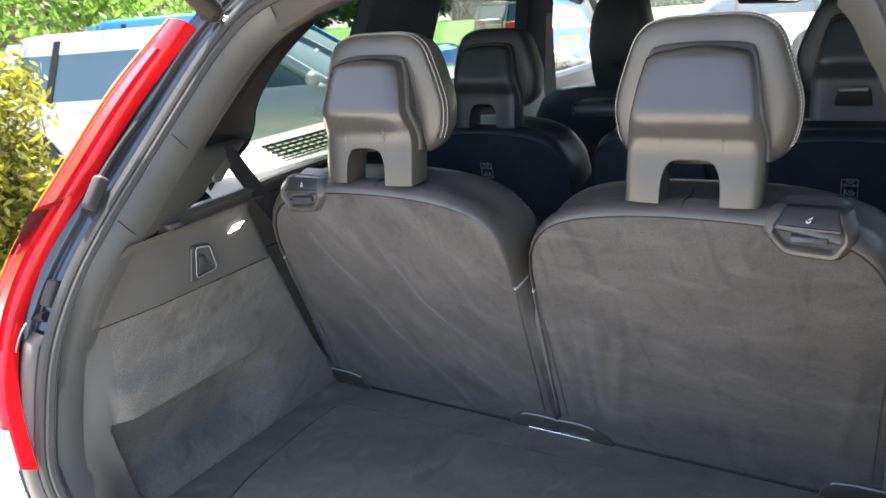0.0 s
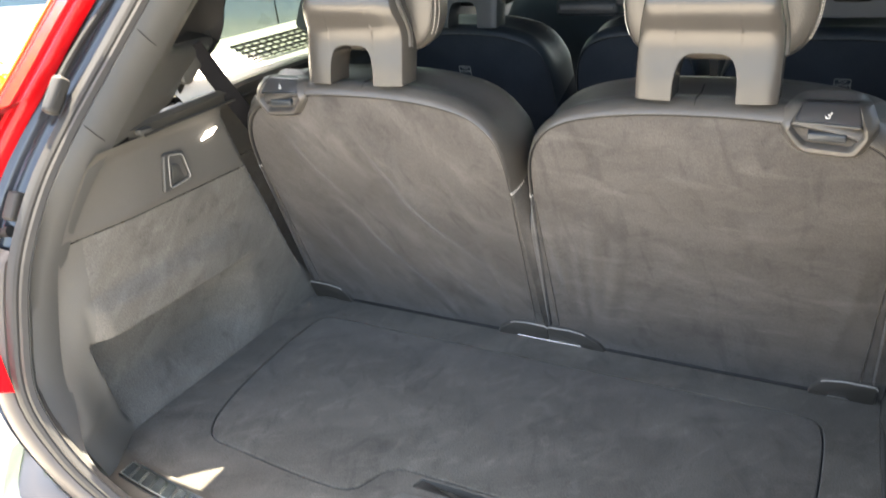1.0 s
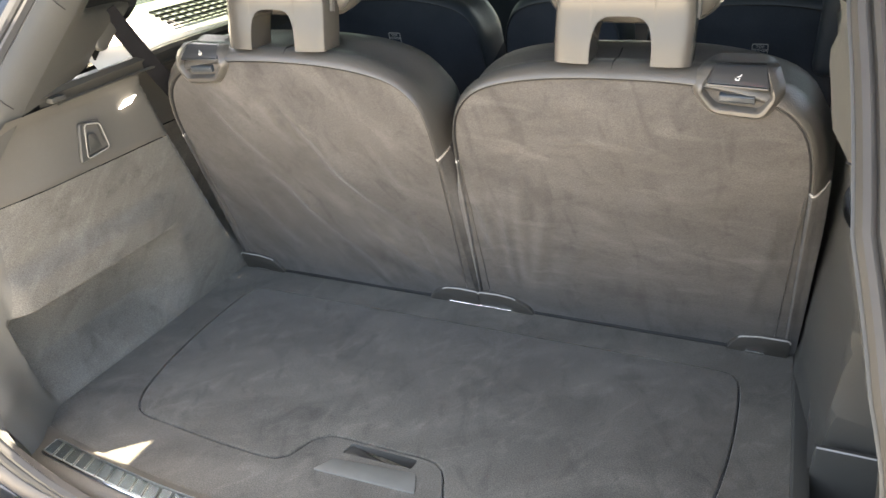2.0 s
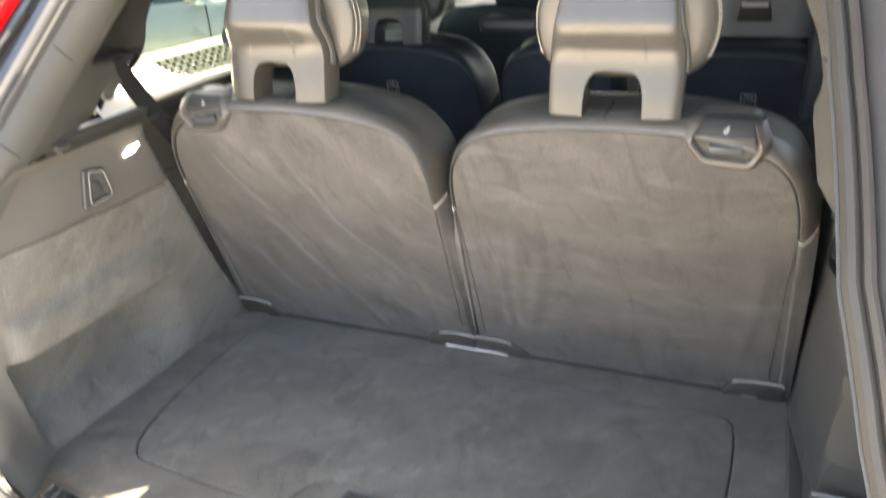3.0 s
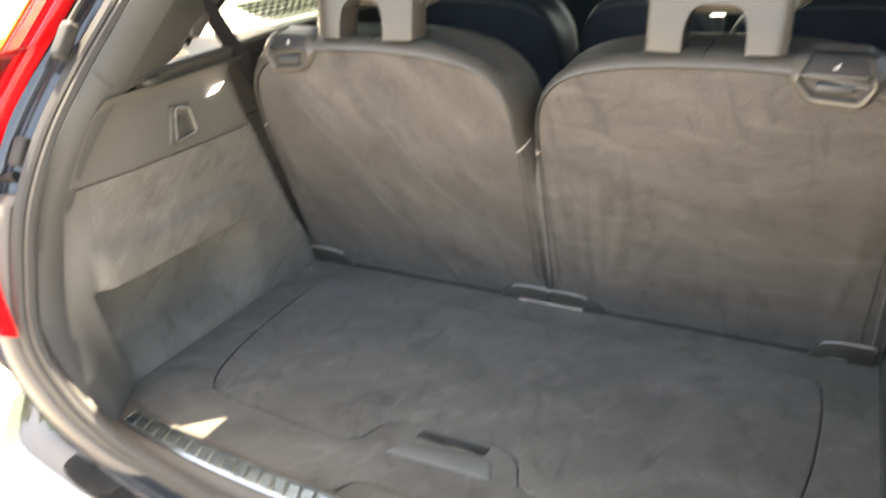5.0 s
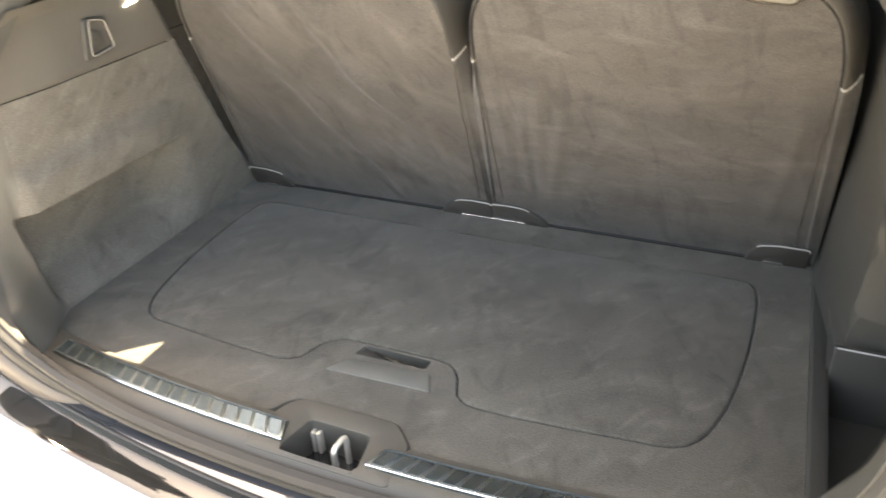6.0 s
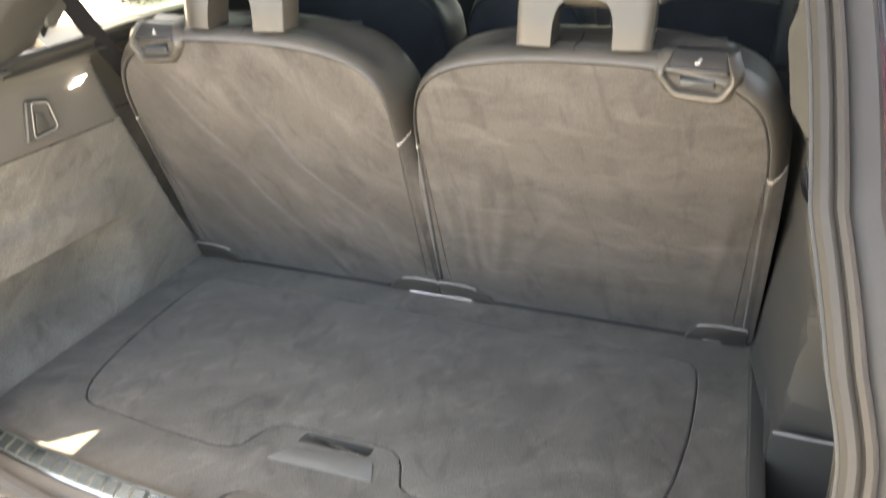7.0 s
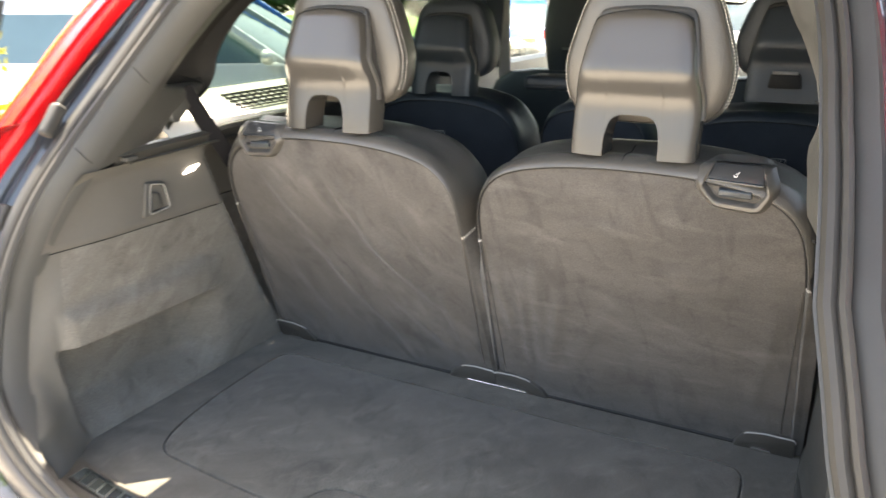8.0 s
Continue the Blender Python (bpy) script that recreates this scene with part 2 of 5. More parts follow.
M["post_wood"] = material("post_wood", (0.33, 0.28, 0.20), 0.85, vary=0.25, scale=8, stretch=(4, 4, 0.6), grain=60, bump=0.4)
lamp_mat = material("lamp_lens", (0.85, 0.83, 0.80), 0.4, vary=0.05, bump=0)
lamp_mat.node_tree.nodes["Principled BSDF"].inputs["Emission Color"].default_value = (1.0, 0.93, 0.85, 1)
lamp_mat.node_tree.nodes["Principled BSDF"].inputs["Emission Strength"].default_value = 0.9
M["lamp"] = lamp_mat


# ---- building tools ----
ORIGIN = {}


def finish(name, bm, mats, sharp=38):
    """A mesh object from a bmesh, shaded smooth but for its sharp edges."""
    bmesh.ops.remove_doubles(bm, verts=bm.verts, dist=1e-6)
    bmesh.ops.recalc_face_normals(bm, faces=bm.faces)
    me = bpy.data.meshes.new(name)
    bm.to_mesh(me)
    bm.free()
    for p in me.polygons:
        p.use_smooth = True
    me.set_sharp_from_angle(angle=radians(sharp))
    for m in mats if isinstance(mats, (list, tuple)) else [mats]:
        me.materials.append(m)
    return new(name, me)


def thing(name, at, label, category, group="", kind=""):
    ob = new(name)
    ob.empty_display_size = 0.05
    ob.location = at
    ORIGIN[ob.name] = Vector(at)
    return tagged(ob, label, category, group, kind)


def part(name, bm, mats, parent, label="", sharp=38):
    """One mesh object under a thing or a part; the bmesh is in world places."""
    o = ORIGIN[parent.name]
    for v in bm.verts:
        v.co -= o
    ob = finish(name, bm, mats, sharp)
    ob.parent = parent
    ORIGIN[ob.name] = o
    return tagged(ob, label)


def structure(name, bm, mats, label, category, sharp=38):
    ob = finish(name, bm, mats, sharp)
    ORIGIN[ob.name] = Vector((0, 0, 0))
    return tagged(ob, label, category, kind="structure")


def spline(points, n, closed=False):
    """n places along a smooth curve through the points, evenly spaced along it."""
    P = [Vector(p) for p in points]
    k = len(P)
    dense = []
    for i in range(k if closed else k - 1):
        if closed:
            a, b, c, d = P[(i - 1) % k], P[i], P[(i + 1) % k], P[(i + 2) % k]
        else:
            a, b, c, d = P[max(i - 1, 0)], P[i], P[i + 1], P[min(i + 2, k - 1)]
        for s in range(24):
            t = s / 24
            dense.append(0.5 * ((2 * b) + (c - a) * t + (2 * a - 5 * b + 4 * c - d) * t * t + (3 * b - a - 3 * c + d) * t ** 3))
    dense.append(P[0].copy() if closed else P[-1].copy())
    run = [0.0]
    for a, b in zip(dense, dense[1:]):
        run.append(run[-1] + (b - a).length)
    out, j = [], 0
    for i in range(n):
        want = run[-1] * (i / n if closed else i / (n - 1))
        while j < len(run) - 2 and run[j + 1] < want:
            j += 1
        f = (want - run[j]) / max(run[j + 1] - run[j], 1e-9)
        out.append(dense[j].lerp(dense[j + 1], min(max(f, 0), 1)))
    return out


def loft(bm, rings, wrap=True, caps=False):
    """Faces between rings of equally many places. wrap: each ring is closed."""
    rows = [[bm.verts.new(p) for p in ring] for ring in rings]
    n = len(rows[0])
    for a, b in zip(rows, rows[1:]):
        for i in range(n if wrap else n - 1):
            j = (i + 1) % n
            q = [a[i], a[j], b[j], b[i]]
            if len(set(v.co.to_tuple(7) for v in q)) >= 3:
                bm.faces.new(q)
    if caps:
        for row in (rows[0], rows[-1]):
            bm.faces.new(row)
    return rows


def tube(bm, points, r, seg=8, caps=True, radii=None):
    pts = [Vector(p) for p in points]
    rings, up = [], None
    for i, p in enumerate(pts):
        t = (pts[min(i + 1, len(pts) - 1)] - pts[max(i - 1, 0)]).normalized()
        if up is None:
            up = t.orthogonal().normalized()
        up = (up - t * up.dot(t)).normalized()
        side = t.cross(up)
        rr = radii[i] if radii else r
        rings.append([p + rr * (math.cos(a) * up + math.sin(a) * side) for a in (2 * math.pi * k / seg for k in range(seg))])
    loft(bm, rings, True, caps)


def box(bm, lo, hi, bevel=0.0, seg=2, m=None):
    made = bmesh.ops.create_cube(bm, size=1.0)["verts"]
    lo, hi = Vector(lo), Vector(hi)
    for v in made:
        v.co = Vector([lo[i] + (v.co[i] + 0.5) * (hi[i] - lo[i]) for i in range(3)])
    if bevel:
        edges = list({e for v in made for e in v.link_edges})
        got = bmesh.ops.bevel(bm, geom=edges, offset=bevel, segments=seg, profile=0.6, affect="EDGES")
        made = list({v for f in got["faces"] for v in f.verts} | {v for v in made if v.is_valid})
    if m is not None:
        for v in made:
            v.co = m @ v.co


def prism(bm, outline, put, lo, hi, bevel=0.0, seg=2):
    """A slab: outline of (u, v), from depth lo to hi; put(u, v, w) gives the place. Its rims are rounded by bevel."""
    def inset(d):
        n = len(outline)
        out = []
        for i in range(n):
            a, b, c = (Vector(outline[k % n]) for k in (i - 1, i, i + 1))
            t = (c - a).normalized()
            out.append(b + d * Vector((-t.y, t.x)))
        return out
    area = sum(outline[i - 1][0] * outline[i][1] - outline[i][0] * outline[i - 1][1] for i in range(len(outline)))
    sign = 1 if area > 0 else -1
    rings = []
    if bevel:
        for k in range(seg + 1):
            a = math.pi / 2 * k / seg
            rings.append((inset(sign * bevel * (1 - math.sin(a))), lo + bevel * (1 - math.cos(a))))
        for k in range(seg + 1):
            a = math.pi / 2 * k / seg
            rings.append((inset(sign * bevel * (1 - math.cos(a))), hi - bevel * (1 - math.sin(a))))
    else:
        rings = [([Vector(p) for p in outline], lo), ([Vector(p) for p in outline], hi)]
    loft(bm, [[put(p[0], p[1], w) for p in ring] for ring, w in rings], True, True)


def rounded(points, r, seg=5):
    """A 2D outline with its corners rounded by r (one for all, or one for each corner)."""
    out, n = [], len(points)
    for i in range(n):
        a, b, c = (Vector(points[k % n]) for k in (i - 1, i, i + 1))
        rr = r[i] if isinstance(r, (list, tuple)) else r
        d1, d2 = (a - b), (c - b)
        rr1 = min(rr, d1.length * 0.48, d2.length * 0.48)
        p, q = b + d1.normalized() * rr1, b + d2.normalized() * rr1
        for s in range(seg + 1):
            t = s / seg
            out.append(((1 - t) ** 2 * p + 2 * t * (1 - t) * b + t * t * q)[:])
    return out


def smooth(a, b, x):
    t = min(max((x - a) / (b - a), 0), 1)
    return t * t * (3 - 2 * t)


def along(keys, x):
    """Linear look-up in a list of (x, value)."""
    if x <= keys[0][0]:
        return keys[0][1]
    for (x0, y0), (x1, y1) in zip(keys, keys[1:]):
        if x <= x1:
            return y0 + (y1 - y0) * (x - x0) / (x1 - x0)
    return keys[-1][1]


# ---- the tailgate opening: one loop of the door seal, top centre to sill centre, mirrored ----
FLOOR = 0.75
HALF = [(0, .55, 1.697), (.20, .548, 1.694), (.34, .538, 1.686), (.44, .52, 1.668), (.51, .485, 1.632), (.555, .435, 1.572), (.588, .37, 1.492),
        (.615, .29, 1.40), (.635, .195, 1.30), (.648, .12, 1.21), (.655, .06, 1.11), (.648, .02, 1.01), (.625, -.012, .92), (.57, -.024, .85),
        (.49, -.032, .80), (.37, -.040, .765), (.22, -.046, .745), (0, -.05, .738)]
LOOP_N = 220
LOOP = spline(HALF + [(-x, y, z) for x, y, z in HALF[-2:0:-1]], LOOP_N, True)
for p in LOOP:
    if p.x > 0:     # right jamb shifted to fit its seal line in the camera's view
        p.x -= smooth(.28, .52, p.x) * along([(.79, 0), (.87, -.016), (.98, -.020), (1.06, -.008), (1.13, .014), (1.25, .034), (1.42, .026), (1.55, .010), (1.66, .002), (1.70, 0)], p.z)
SLOPE = [(.738, -0.30), (.80, 0.0), (.95, 0.28), (1.1, 0.55), (1.25, 0.85), (1.45, 0.85), (1.63, 0.8), (1.70, 0.8)]


def loop_at(i, o, n):
    """The place o metres outwards from the seal and n metres to the rear of its plane."""
    p = LOOP[i % LOOP_N]
    t = (LOOP[(i + 1) % LOOP_N] - LOOP[(i - 1) % LOOP_N]).normalized()
    rear = Vector((0, -1, along(SLOPE, p.z))).normalized()
    rear = (rear - t * rear.dot(t)).normalized()
    out = t.cross(rear).normalized()
    mid = Vector((0, 0.2, 1.2))
    if out.dot(p - mid) < 0:
        out.negate()
    return p + o * out + n * rear


def band(section, a=0, b=LOOP_N, closed=True):
    """A mesh swept round the opening: a section of (o, n)."""
    bm = bmesh.new()
    idx = range(a, b) if closed else range(a, b + 1)
    loft(bm, [[loop_at(i, o, n) for i in idx] for o, n in section], closed)
    return bm


def loop_index(z, side):
    """The loop's place at height z on one side (-1 left, 1 right)."""
    best = min((i for i in range(LOOP_N) if LOOP[i].x * side > 0.3), key=lambda i: abs(LOOP[i].z - z))
    return best


# ---- the car's shell round the boot ----
def side_edge(z, side, o, n):
    """A place on one side's seal line at height z, offset as loop_at does."""
    half = range(0, LOOP_N // 2) if LOOP[10].x * side > 0 else range(LOOP_N - 1, LOOP_N // 2, -1)
    half = list(half)
    for a, b in zip(half, half[1:]):
        za, zb = LOOP[a].z, LOOP[b].z
        if za >= z >= zb:
            f = (za - z) / max(za - zb, 1e-9)
            return loop_at(a, o, n).lerp(loop_at(b, o, n), f)
    return loop_at(half[-1], o, n)


car = thing("car_body", (0, 0, 0), "dark blue estate car with its tailgate raised, standing in a car park", "car")

# rubber seal: two ridges with a groove between them
part("door_seal", band([(-.013, -.004), (-.014, .006), (-.009, .013), (-.002, .013), (.0015, .008), (.004, .006), (.006, .012), (.011, .015), (.016, .011), (.018, .003), (.016, -.006)]),
     M["rubber"], car, "black rubber door seal with two ridges")
# painted body channel outside the seal
part("inner_flange", band([(.012, -.006), (.020, .003), (.030, .006), (.044, .004), (.049, -.002)]), M["satin"], car, "satin grey painted flange")
CHANNEL = [(.049, -.002), (.057, -.007), (.072, -.020), (.085, -.030), (.094, -.033), (.103, -.026), (.105, -.020), (.110, -.0185), (.111, -.010), (.114, -.006),
           (.122, .001), (.127, -.002), (.131, -.010), (.146, -.012), (.151, -.008), (.158, -.014), (.175, -.03), (.20, -.06)]
bm = bmesh.new()
loft(bm, [[loop_at(i, min(o, .105) + max(o - .105, 0) * smooth(.84, 1.0, LOOP[i].z), n) for i in range(LOOP_N)] for o, n in CHANNEL], True)    # narrower above the bumper
part("body_flange", bm, M["paint"], car, "glossy dark painted tailgate channel")

# smooth raised covers low in the channel, beside the lamps
for side in (-1, 1):
    run = [i for i in range(LOOP_N) if LOOP[i].x * side > .30 and .74 < LOOP[i].z < 1.130]
    bm = bmesh.new()
    loft(bm, [[loop_at(i, o, n - .02 * smooth(1.112, 1.130, LOOP[i].z) - .03 * smooth(.46, .31, abs(LOOP[i].x))) for i in run] for o, n in ((.052, -.010), (.053, .002), (.058, .007), (.070, .009), (.084, .006), (.098, .002), (.112, -.004), (.126, -.012), (.134, -.022), (.136, -.05))], False)
    part("channel_cover", bm, M["cover_paint"], car, "smooth satin grey cover beside the lamp")

# plastic and cloth trim just inside the seal
JOINT = {1: 1.640, -1: 1.656}        # where the headliner edge meets the pillar trim
LIP = [(.74, .05), (.80, .08), (.87, .35), (.95, .62), (1.15, .70), (1.30, 1.0), (1.8, 1.0)]   # how wide the trim is, by height
LIP_RIGHT = [(.74, .05), (.80, .08), (.87, .25), (.95, .35), (1.15, .30), (1.40, .32), (1.49, .48), (1.57, 1.0), (1.8, 1.0)]


def lip(z, side):
    return along(LIP if side < 0 else LIP_RIGHT, z)


def deep(z):
    """How far the trim reaches into the boot; it thins out towards the sill."""
    return .15 + .85 * smooth(.80, .90, z)


TRIM = [(-.010, -.006), (-.012, .004), (-.018, .006), (-.024, .000), (-.030, -.012), (-.034, -.026), (-.036, -.040), (-.036, -.05)]
side_a, side_b = loop_index(JOINT[1], 1), loop_index(JOINT[-1], -1)
header_bm = bmesh.new()
hdr = list(range(side_b, LOOP_N)) + list(range(0, side_a + 1))
droop = lambda p: (.020 if p.x < 0 else .008) * smooth(.34, .45, abs(p.x))       # the edge runs down into the pillar cover at its ends
loft(header_bm, [[loop_at(i, o, n) + Vector((0, f, f * .25 - g * droop(LOOP[i]))) for i in hdr] for o, n, f, g in [(-.010, -.006, 0, 0), (-.012, .004, 0, 0), (-.018, .006, 0, 0), (-.024, .002, 0, .1), (-.028, -.004, 0, .3), (-.032, -.008, 0, .6),
                                                                                                        (-.036, -.016, 0, .9), (-.038, -.022, .01, 1), (-.038, -.022, .30, 1)]], False)
for i, side in ((side_a, 1), (side_b, -1)):
    inner = [loop_at(i, -.038, -.022) + Vector((0, .30 * k / 8, .075 * k / 8)) for k in range(9)]
    loft(header_bm, [inner, [p + Vector((side * .07, 0, -.018)) for p in inner], [p + Vector((side * .16, 0, -.06)) for p in inner]], False)
structure("trim_top", header_bm, M["headliner"], "pale grey-brown headliner edge over the boot opening", "headliner")
low_a = max(i for i in range(LOOP_N // 2) if LOOP[i].z > .775)
for run, word in ((range(side_a, low_a + 1), "right"), (range(LOOP_N - low_a, side_b + 1), "left")):
    low_bm = bmesh.new()
    loft(low_bm, [[loop_at(i, o * lip(LOOP[i % LOOP_N].z, -1 if word == "left" else 1) if k > 2 else o, n * deep(LOOP[i % LOOP_N].z) if k > 2 else n) + (Vector((-.010 * smooth(1.32, 1.355, LOOP[i % LOOP_N].z) * smooth(1.448, 1.408, LOOP[i % LOOP_N].z) * (k - 2) / 3, 0, 0)) if word == "right" and k > 2 else Vector()) for i in run] for k, (o, n) in enumerate(TRIM)], False)
    structure("trim_opening_" + word, low_bm, M["trim"], "charcoal plastic pillar trim round the boot opening", "trim")

B_EDGE = [(1.02, 1.668), (.911, 1.648), (.845, 1.622), (.717, 1.555), (.636, 1.498), (.588, 1.445), (.575, 1.408), (.546, 1.376), (.495, 1.346), (.452, 1.328), (.425, 1.305)]
for side, word in ((-1, "left"), (1, "right")):
    zs = [1.676 - (1.676 - 1.292) * k / 40 for k in range(41)]
    a_row = [side_edge(z, side, -.036 * lip(z, side), -.045) for z in zs]
    b_row = spline([(side * .625, y, z) for y, z in B_EDGE], 41)
    # the lighter edge strip widens at the foot of the pillar, where it takes over from the shade-dark cover
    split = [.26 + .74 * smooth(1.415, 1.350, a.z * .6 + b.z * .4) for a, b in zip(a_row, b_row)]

    def pillar_row(r, out_by):
        return [a.lerp(b, f * r if r <= 1 else f + (1 - f) * (r - 1)) + Vector((side * out_by * (1 if r <= 1 else 1 - smooth(.9, 1.0, f)), 0, 0)) for a, b, f in zip(a_row, b_row, split)]

    edge_bm = bmesh.new()
    loft(edge_bm, [pillar_row(r, d) for r, d in ((0, 0), (.12, -.003), (.3, -.005), (.55, -.005), (.72, -.003), (.84, .001), (.93, .007), (1.0, .015))], False)
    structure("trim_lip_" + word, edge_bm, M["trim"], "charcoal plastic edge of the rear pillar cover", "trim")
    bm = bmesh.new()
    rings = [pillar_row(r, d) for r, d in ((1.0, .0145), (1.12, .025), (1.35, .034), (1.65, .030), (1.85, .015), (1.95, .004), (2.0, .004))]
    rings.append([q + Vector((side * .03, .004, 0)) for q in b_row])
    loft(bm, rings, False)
    lid_row = [r[0] for r in [pillar_row(0, 0), pillar_row(.55, -.005)] + rings[:-1]]
    # inner sheet behind the top of the cover
    run = [i for i in range(LOOP_N) if LOOP[i].x * side > .30 and LOOP[i].z > 1.50]
    near = [loop_at(i, -.014, -.018) for i in run]
    far = [p + Vector((side * .30, 1, 0)) * along([(1.50, .08), (1.60, .20), (1.66, .33), (1.70, .40)], p.z) for p in near]
    sheet_bm = bmesh.new()
    loft(sheet_bm, [lid_row, [p + Vector((side * .004, 0, .05)) for p in lid_row], [p + Vector((side * .03, .02, .09)) for p in lid_row]], False)
    loft(sheet_bm, [near, [a.lerp(b, .5) for a, b in zip(near, far)], far], False)
    structure("trim_sheet_" + word, sheet_bm, M["headliner"], "grey-brown cloth behind the top of the pillar cover", "trim")
    structure("trim_pillar_" + word, bm, M["pillar_shade"], "rear pillar cover beside the quarter window, its shade put into near-black plastic", "trim")
    # joints between the trim pieces
    for z in (1.303, 1.437):
        bm = bmesh.new()
        tube(bm, [side_edge(z + dz, side, o * (lip(z, side) if o < -.025 else 1), n + .0012) for o, n, dz in ((-.022, .003, .004), (-.028, -.007, .002), (-.032, -.018, 0), (-.035, -.034, -.001))], .0011, 6)
        part("trim_joint", bm, M["black_plastic"], car)
    bm = bmesh.new()
    tube(bm, [side_edge(JOINT[side], side, o, n) for o, n in ((-.020, .0055), (-.027, -.001), (-.032, -.007), (-.037, -.018))], .0013, 6)
    part("trim_joint", bm, M["black_plastic"], car)


# side walls of the boot: lower carpet, upper plastic rail; the right one all in darker trim plastic
def wall_x(y, z, side):
    x = .607 + .012 * smooth(.8, 1.2, z)
    if side < 0:
        edge = along([(.75, .130), (.95, .102)], z)
        x += .075 * smooth(.950, .936, z) * smooth(.52, .40, y) * smooth(.752, .82, z) * smooth(edge - .012, edge + .018, y)
        x -= .018 * smooth(.925, .945, z) * smooth(1.03, .99, z) * smooth(.56, .42, y) * smooth(edge, edge + .03, y)
        face = .70 - (z - .75) * .38
        x += .06 * smooth(face - .010, face + .03, y) * smooth(.77, .9, z)
    else:
        x += .006 * smooth(.75, .80, z)
        x += (.035 * min(max((.64 - y) / .22, 0), 1) + .10 * smooth(.42, .20, y) * smooth(.86, 1.0, z)) * smooth(1.14, .97, z) + .13 * smooth(.425, .395, y) * smooth(1.04, .93, z) + .002 * smooth(.64, .70, y)
    if side > 0:
        return x - .16 * smooth(.80, 1.0, y) * smooth(1.12, 1.02, z)
    return x + .10 * smooth(.88, 1.03, y)


def wall_rear(z, side):
    """Where the wall's rear edge lies."""
    if z >= .84:
        return side_edge(z, side, -.036 * lip(z, side), -.045 * deep(z))
    f = smooth(.740, .84, z)
    return Vector((side * .538, .014, z)).lerp(side_edge(.84, side, -.036 * lip(.84, side), -.045 * deep(.84)), f)


SEAM = {-1: 1.124, 1: 1.134}          # where the carpet ends below the plastic rail
for side, word in ((-1, "left"), (1, "right")):
    for name, z0, z1, mat, label in (("wall_" + word, .745, SEAM[side], M["side_carpet"], "grey boot side wall with a moulded storage hollow, carpeted on the left side only"),
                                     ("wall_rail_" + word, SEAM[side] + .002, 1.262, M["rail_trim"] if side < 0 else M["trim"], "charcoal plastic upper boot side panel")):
        bm = bmesh.new()
        rows = []
        nz, ny = int((z1 - z0) / .0075), 110
        for k in range(nz + 1):
            z = z0 + (z1 - z0) * k / nz
            r = wall_rear(max(z, .756), side)
            row = []
            join = along([(.745, .135), (.95, .106), (1.134, .150), (1.262, .20)], z)      # where the smooth rear zone meets the carpet
            for j in range(ny + 1):
                y = r.y + (join - r.y) * j / 20 if j <= 20 else join + (1.05 - join) * (j - 20) / (ny - 20)
                x = abs(r.x) + (wall_x(y, z, side) - abs(r.x)) * smooth(0, (.05 + .10 * smooth(1.02, 1.14, z) + 1.2 * max(.607 - abs(r.x), 0)) * (.25 if side > 0 and z < .86 else 1), y - r.y)
                x += .0015 * noise.noise((y * 9, z * 9, side))
                if name.startswith("wall_rail"):
                    x -= .003 * smooth(SEAM[side] + .002, SEAM[side] + .007, z)
                    x -= .010 * smooth(1.236, 1.262, z)
                row.append((side * x, y, z))
            rows.append(row)
        loft(bm, rows, False)
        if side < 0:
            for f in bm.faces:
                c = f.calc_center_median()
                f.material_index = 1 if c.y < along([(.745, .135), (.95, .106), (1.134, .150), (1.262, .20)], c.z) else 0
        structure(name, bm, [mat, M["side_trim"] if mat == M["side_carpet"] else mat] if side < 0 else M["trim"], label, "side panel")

    # shelf on top of the rail and the pale window ledge
    bm = bmesh.new()
    rows = []
    for j in range(50):
        y = .27 + .8 * j / 49
        e = along([(.27, 1.262), (.45, 1.268), (.60, 1.275), (1.1, 1.28)], y)
        rows.append([(side * .607, y, 1.262), (side * .604, y, e + .010), (side * .600, y, e + .016), (side * .606, y, e + .024), (side * .625, y, e + .024)])
    loft(bm, rows, False)
    structure("trim_shelf_" + word, bm, M["shelf_plastic"], "dark plastic shelf lip along the boot side", "trim")
    bm = bmesh.new()
    rows = []
    for j in range(40):
        y = .415 + .645 * j / 39
        rows.append([(side * .608, y, 1.285), (side * .622, y, 1.300), (side * .66, y, 1.325), (side * .705, y, 1.345), (side * .722, y, 1.362)])
    loft(bm, rows, False)
    structure("trim_ledge_" + word, bm, M["blond"], "pale plastic ledge under the quarter window", "trim")

# load floor with a removable lid
LID_HALF = [(0, .612), (.30, .612), (.475, .612), (.512, .600), (.522, .560), (.522, .46), (.515, .36), (.500, .265), (.478, .200), (.445, .168), (.38, .160), (.28, .151), (.19, .147),
            (.152, .150), (.134, .165), (.124, .195), (.108, .219), (.085, .228), (.04, .229), (0, .229)]
lid_line = [p.to_2d()[:] for p in spline([(x, y, 0) for x, y in LID_HALF] + [(-x, y, 0) for x, y in LID_HALF[-2:0:-1]], 150, True)]
FLOOR_HALF = [(0, .79), (.76, .79), (.76, .45), (.74, .10), (.600, .098), (.56, .075), (.50, .052), (.36, .042), (.20, .036), (.118, .036), (.106, .044), (.098, .062), (.080, .076), (0, .078)]
floor_line = rounded([(min(x, .606), y) for x, y in FLOOR_HALF] + [(-x, y) for x, y in FLOOR_HALF[-2:0:-1]], .008, 3)


def grow(line, d):
    n, out = len(line), []
    area = sum(line[i - 1][0] * line[i][1] - line[i][0] * line[i - 1][1] for i in range(n))
    s = 1 if area > 0 else -1
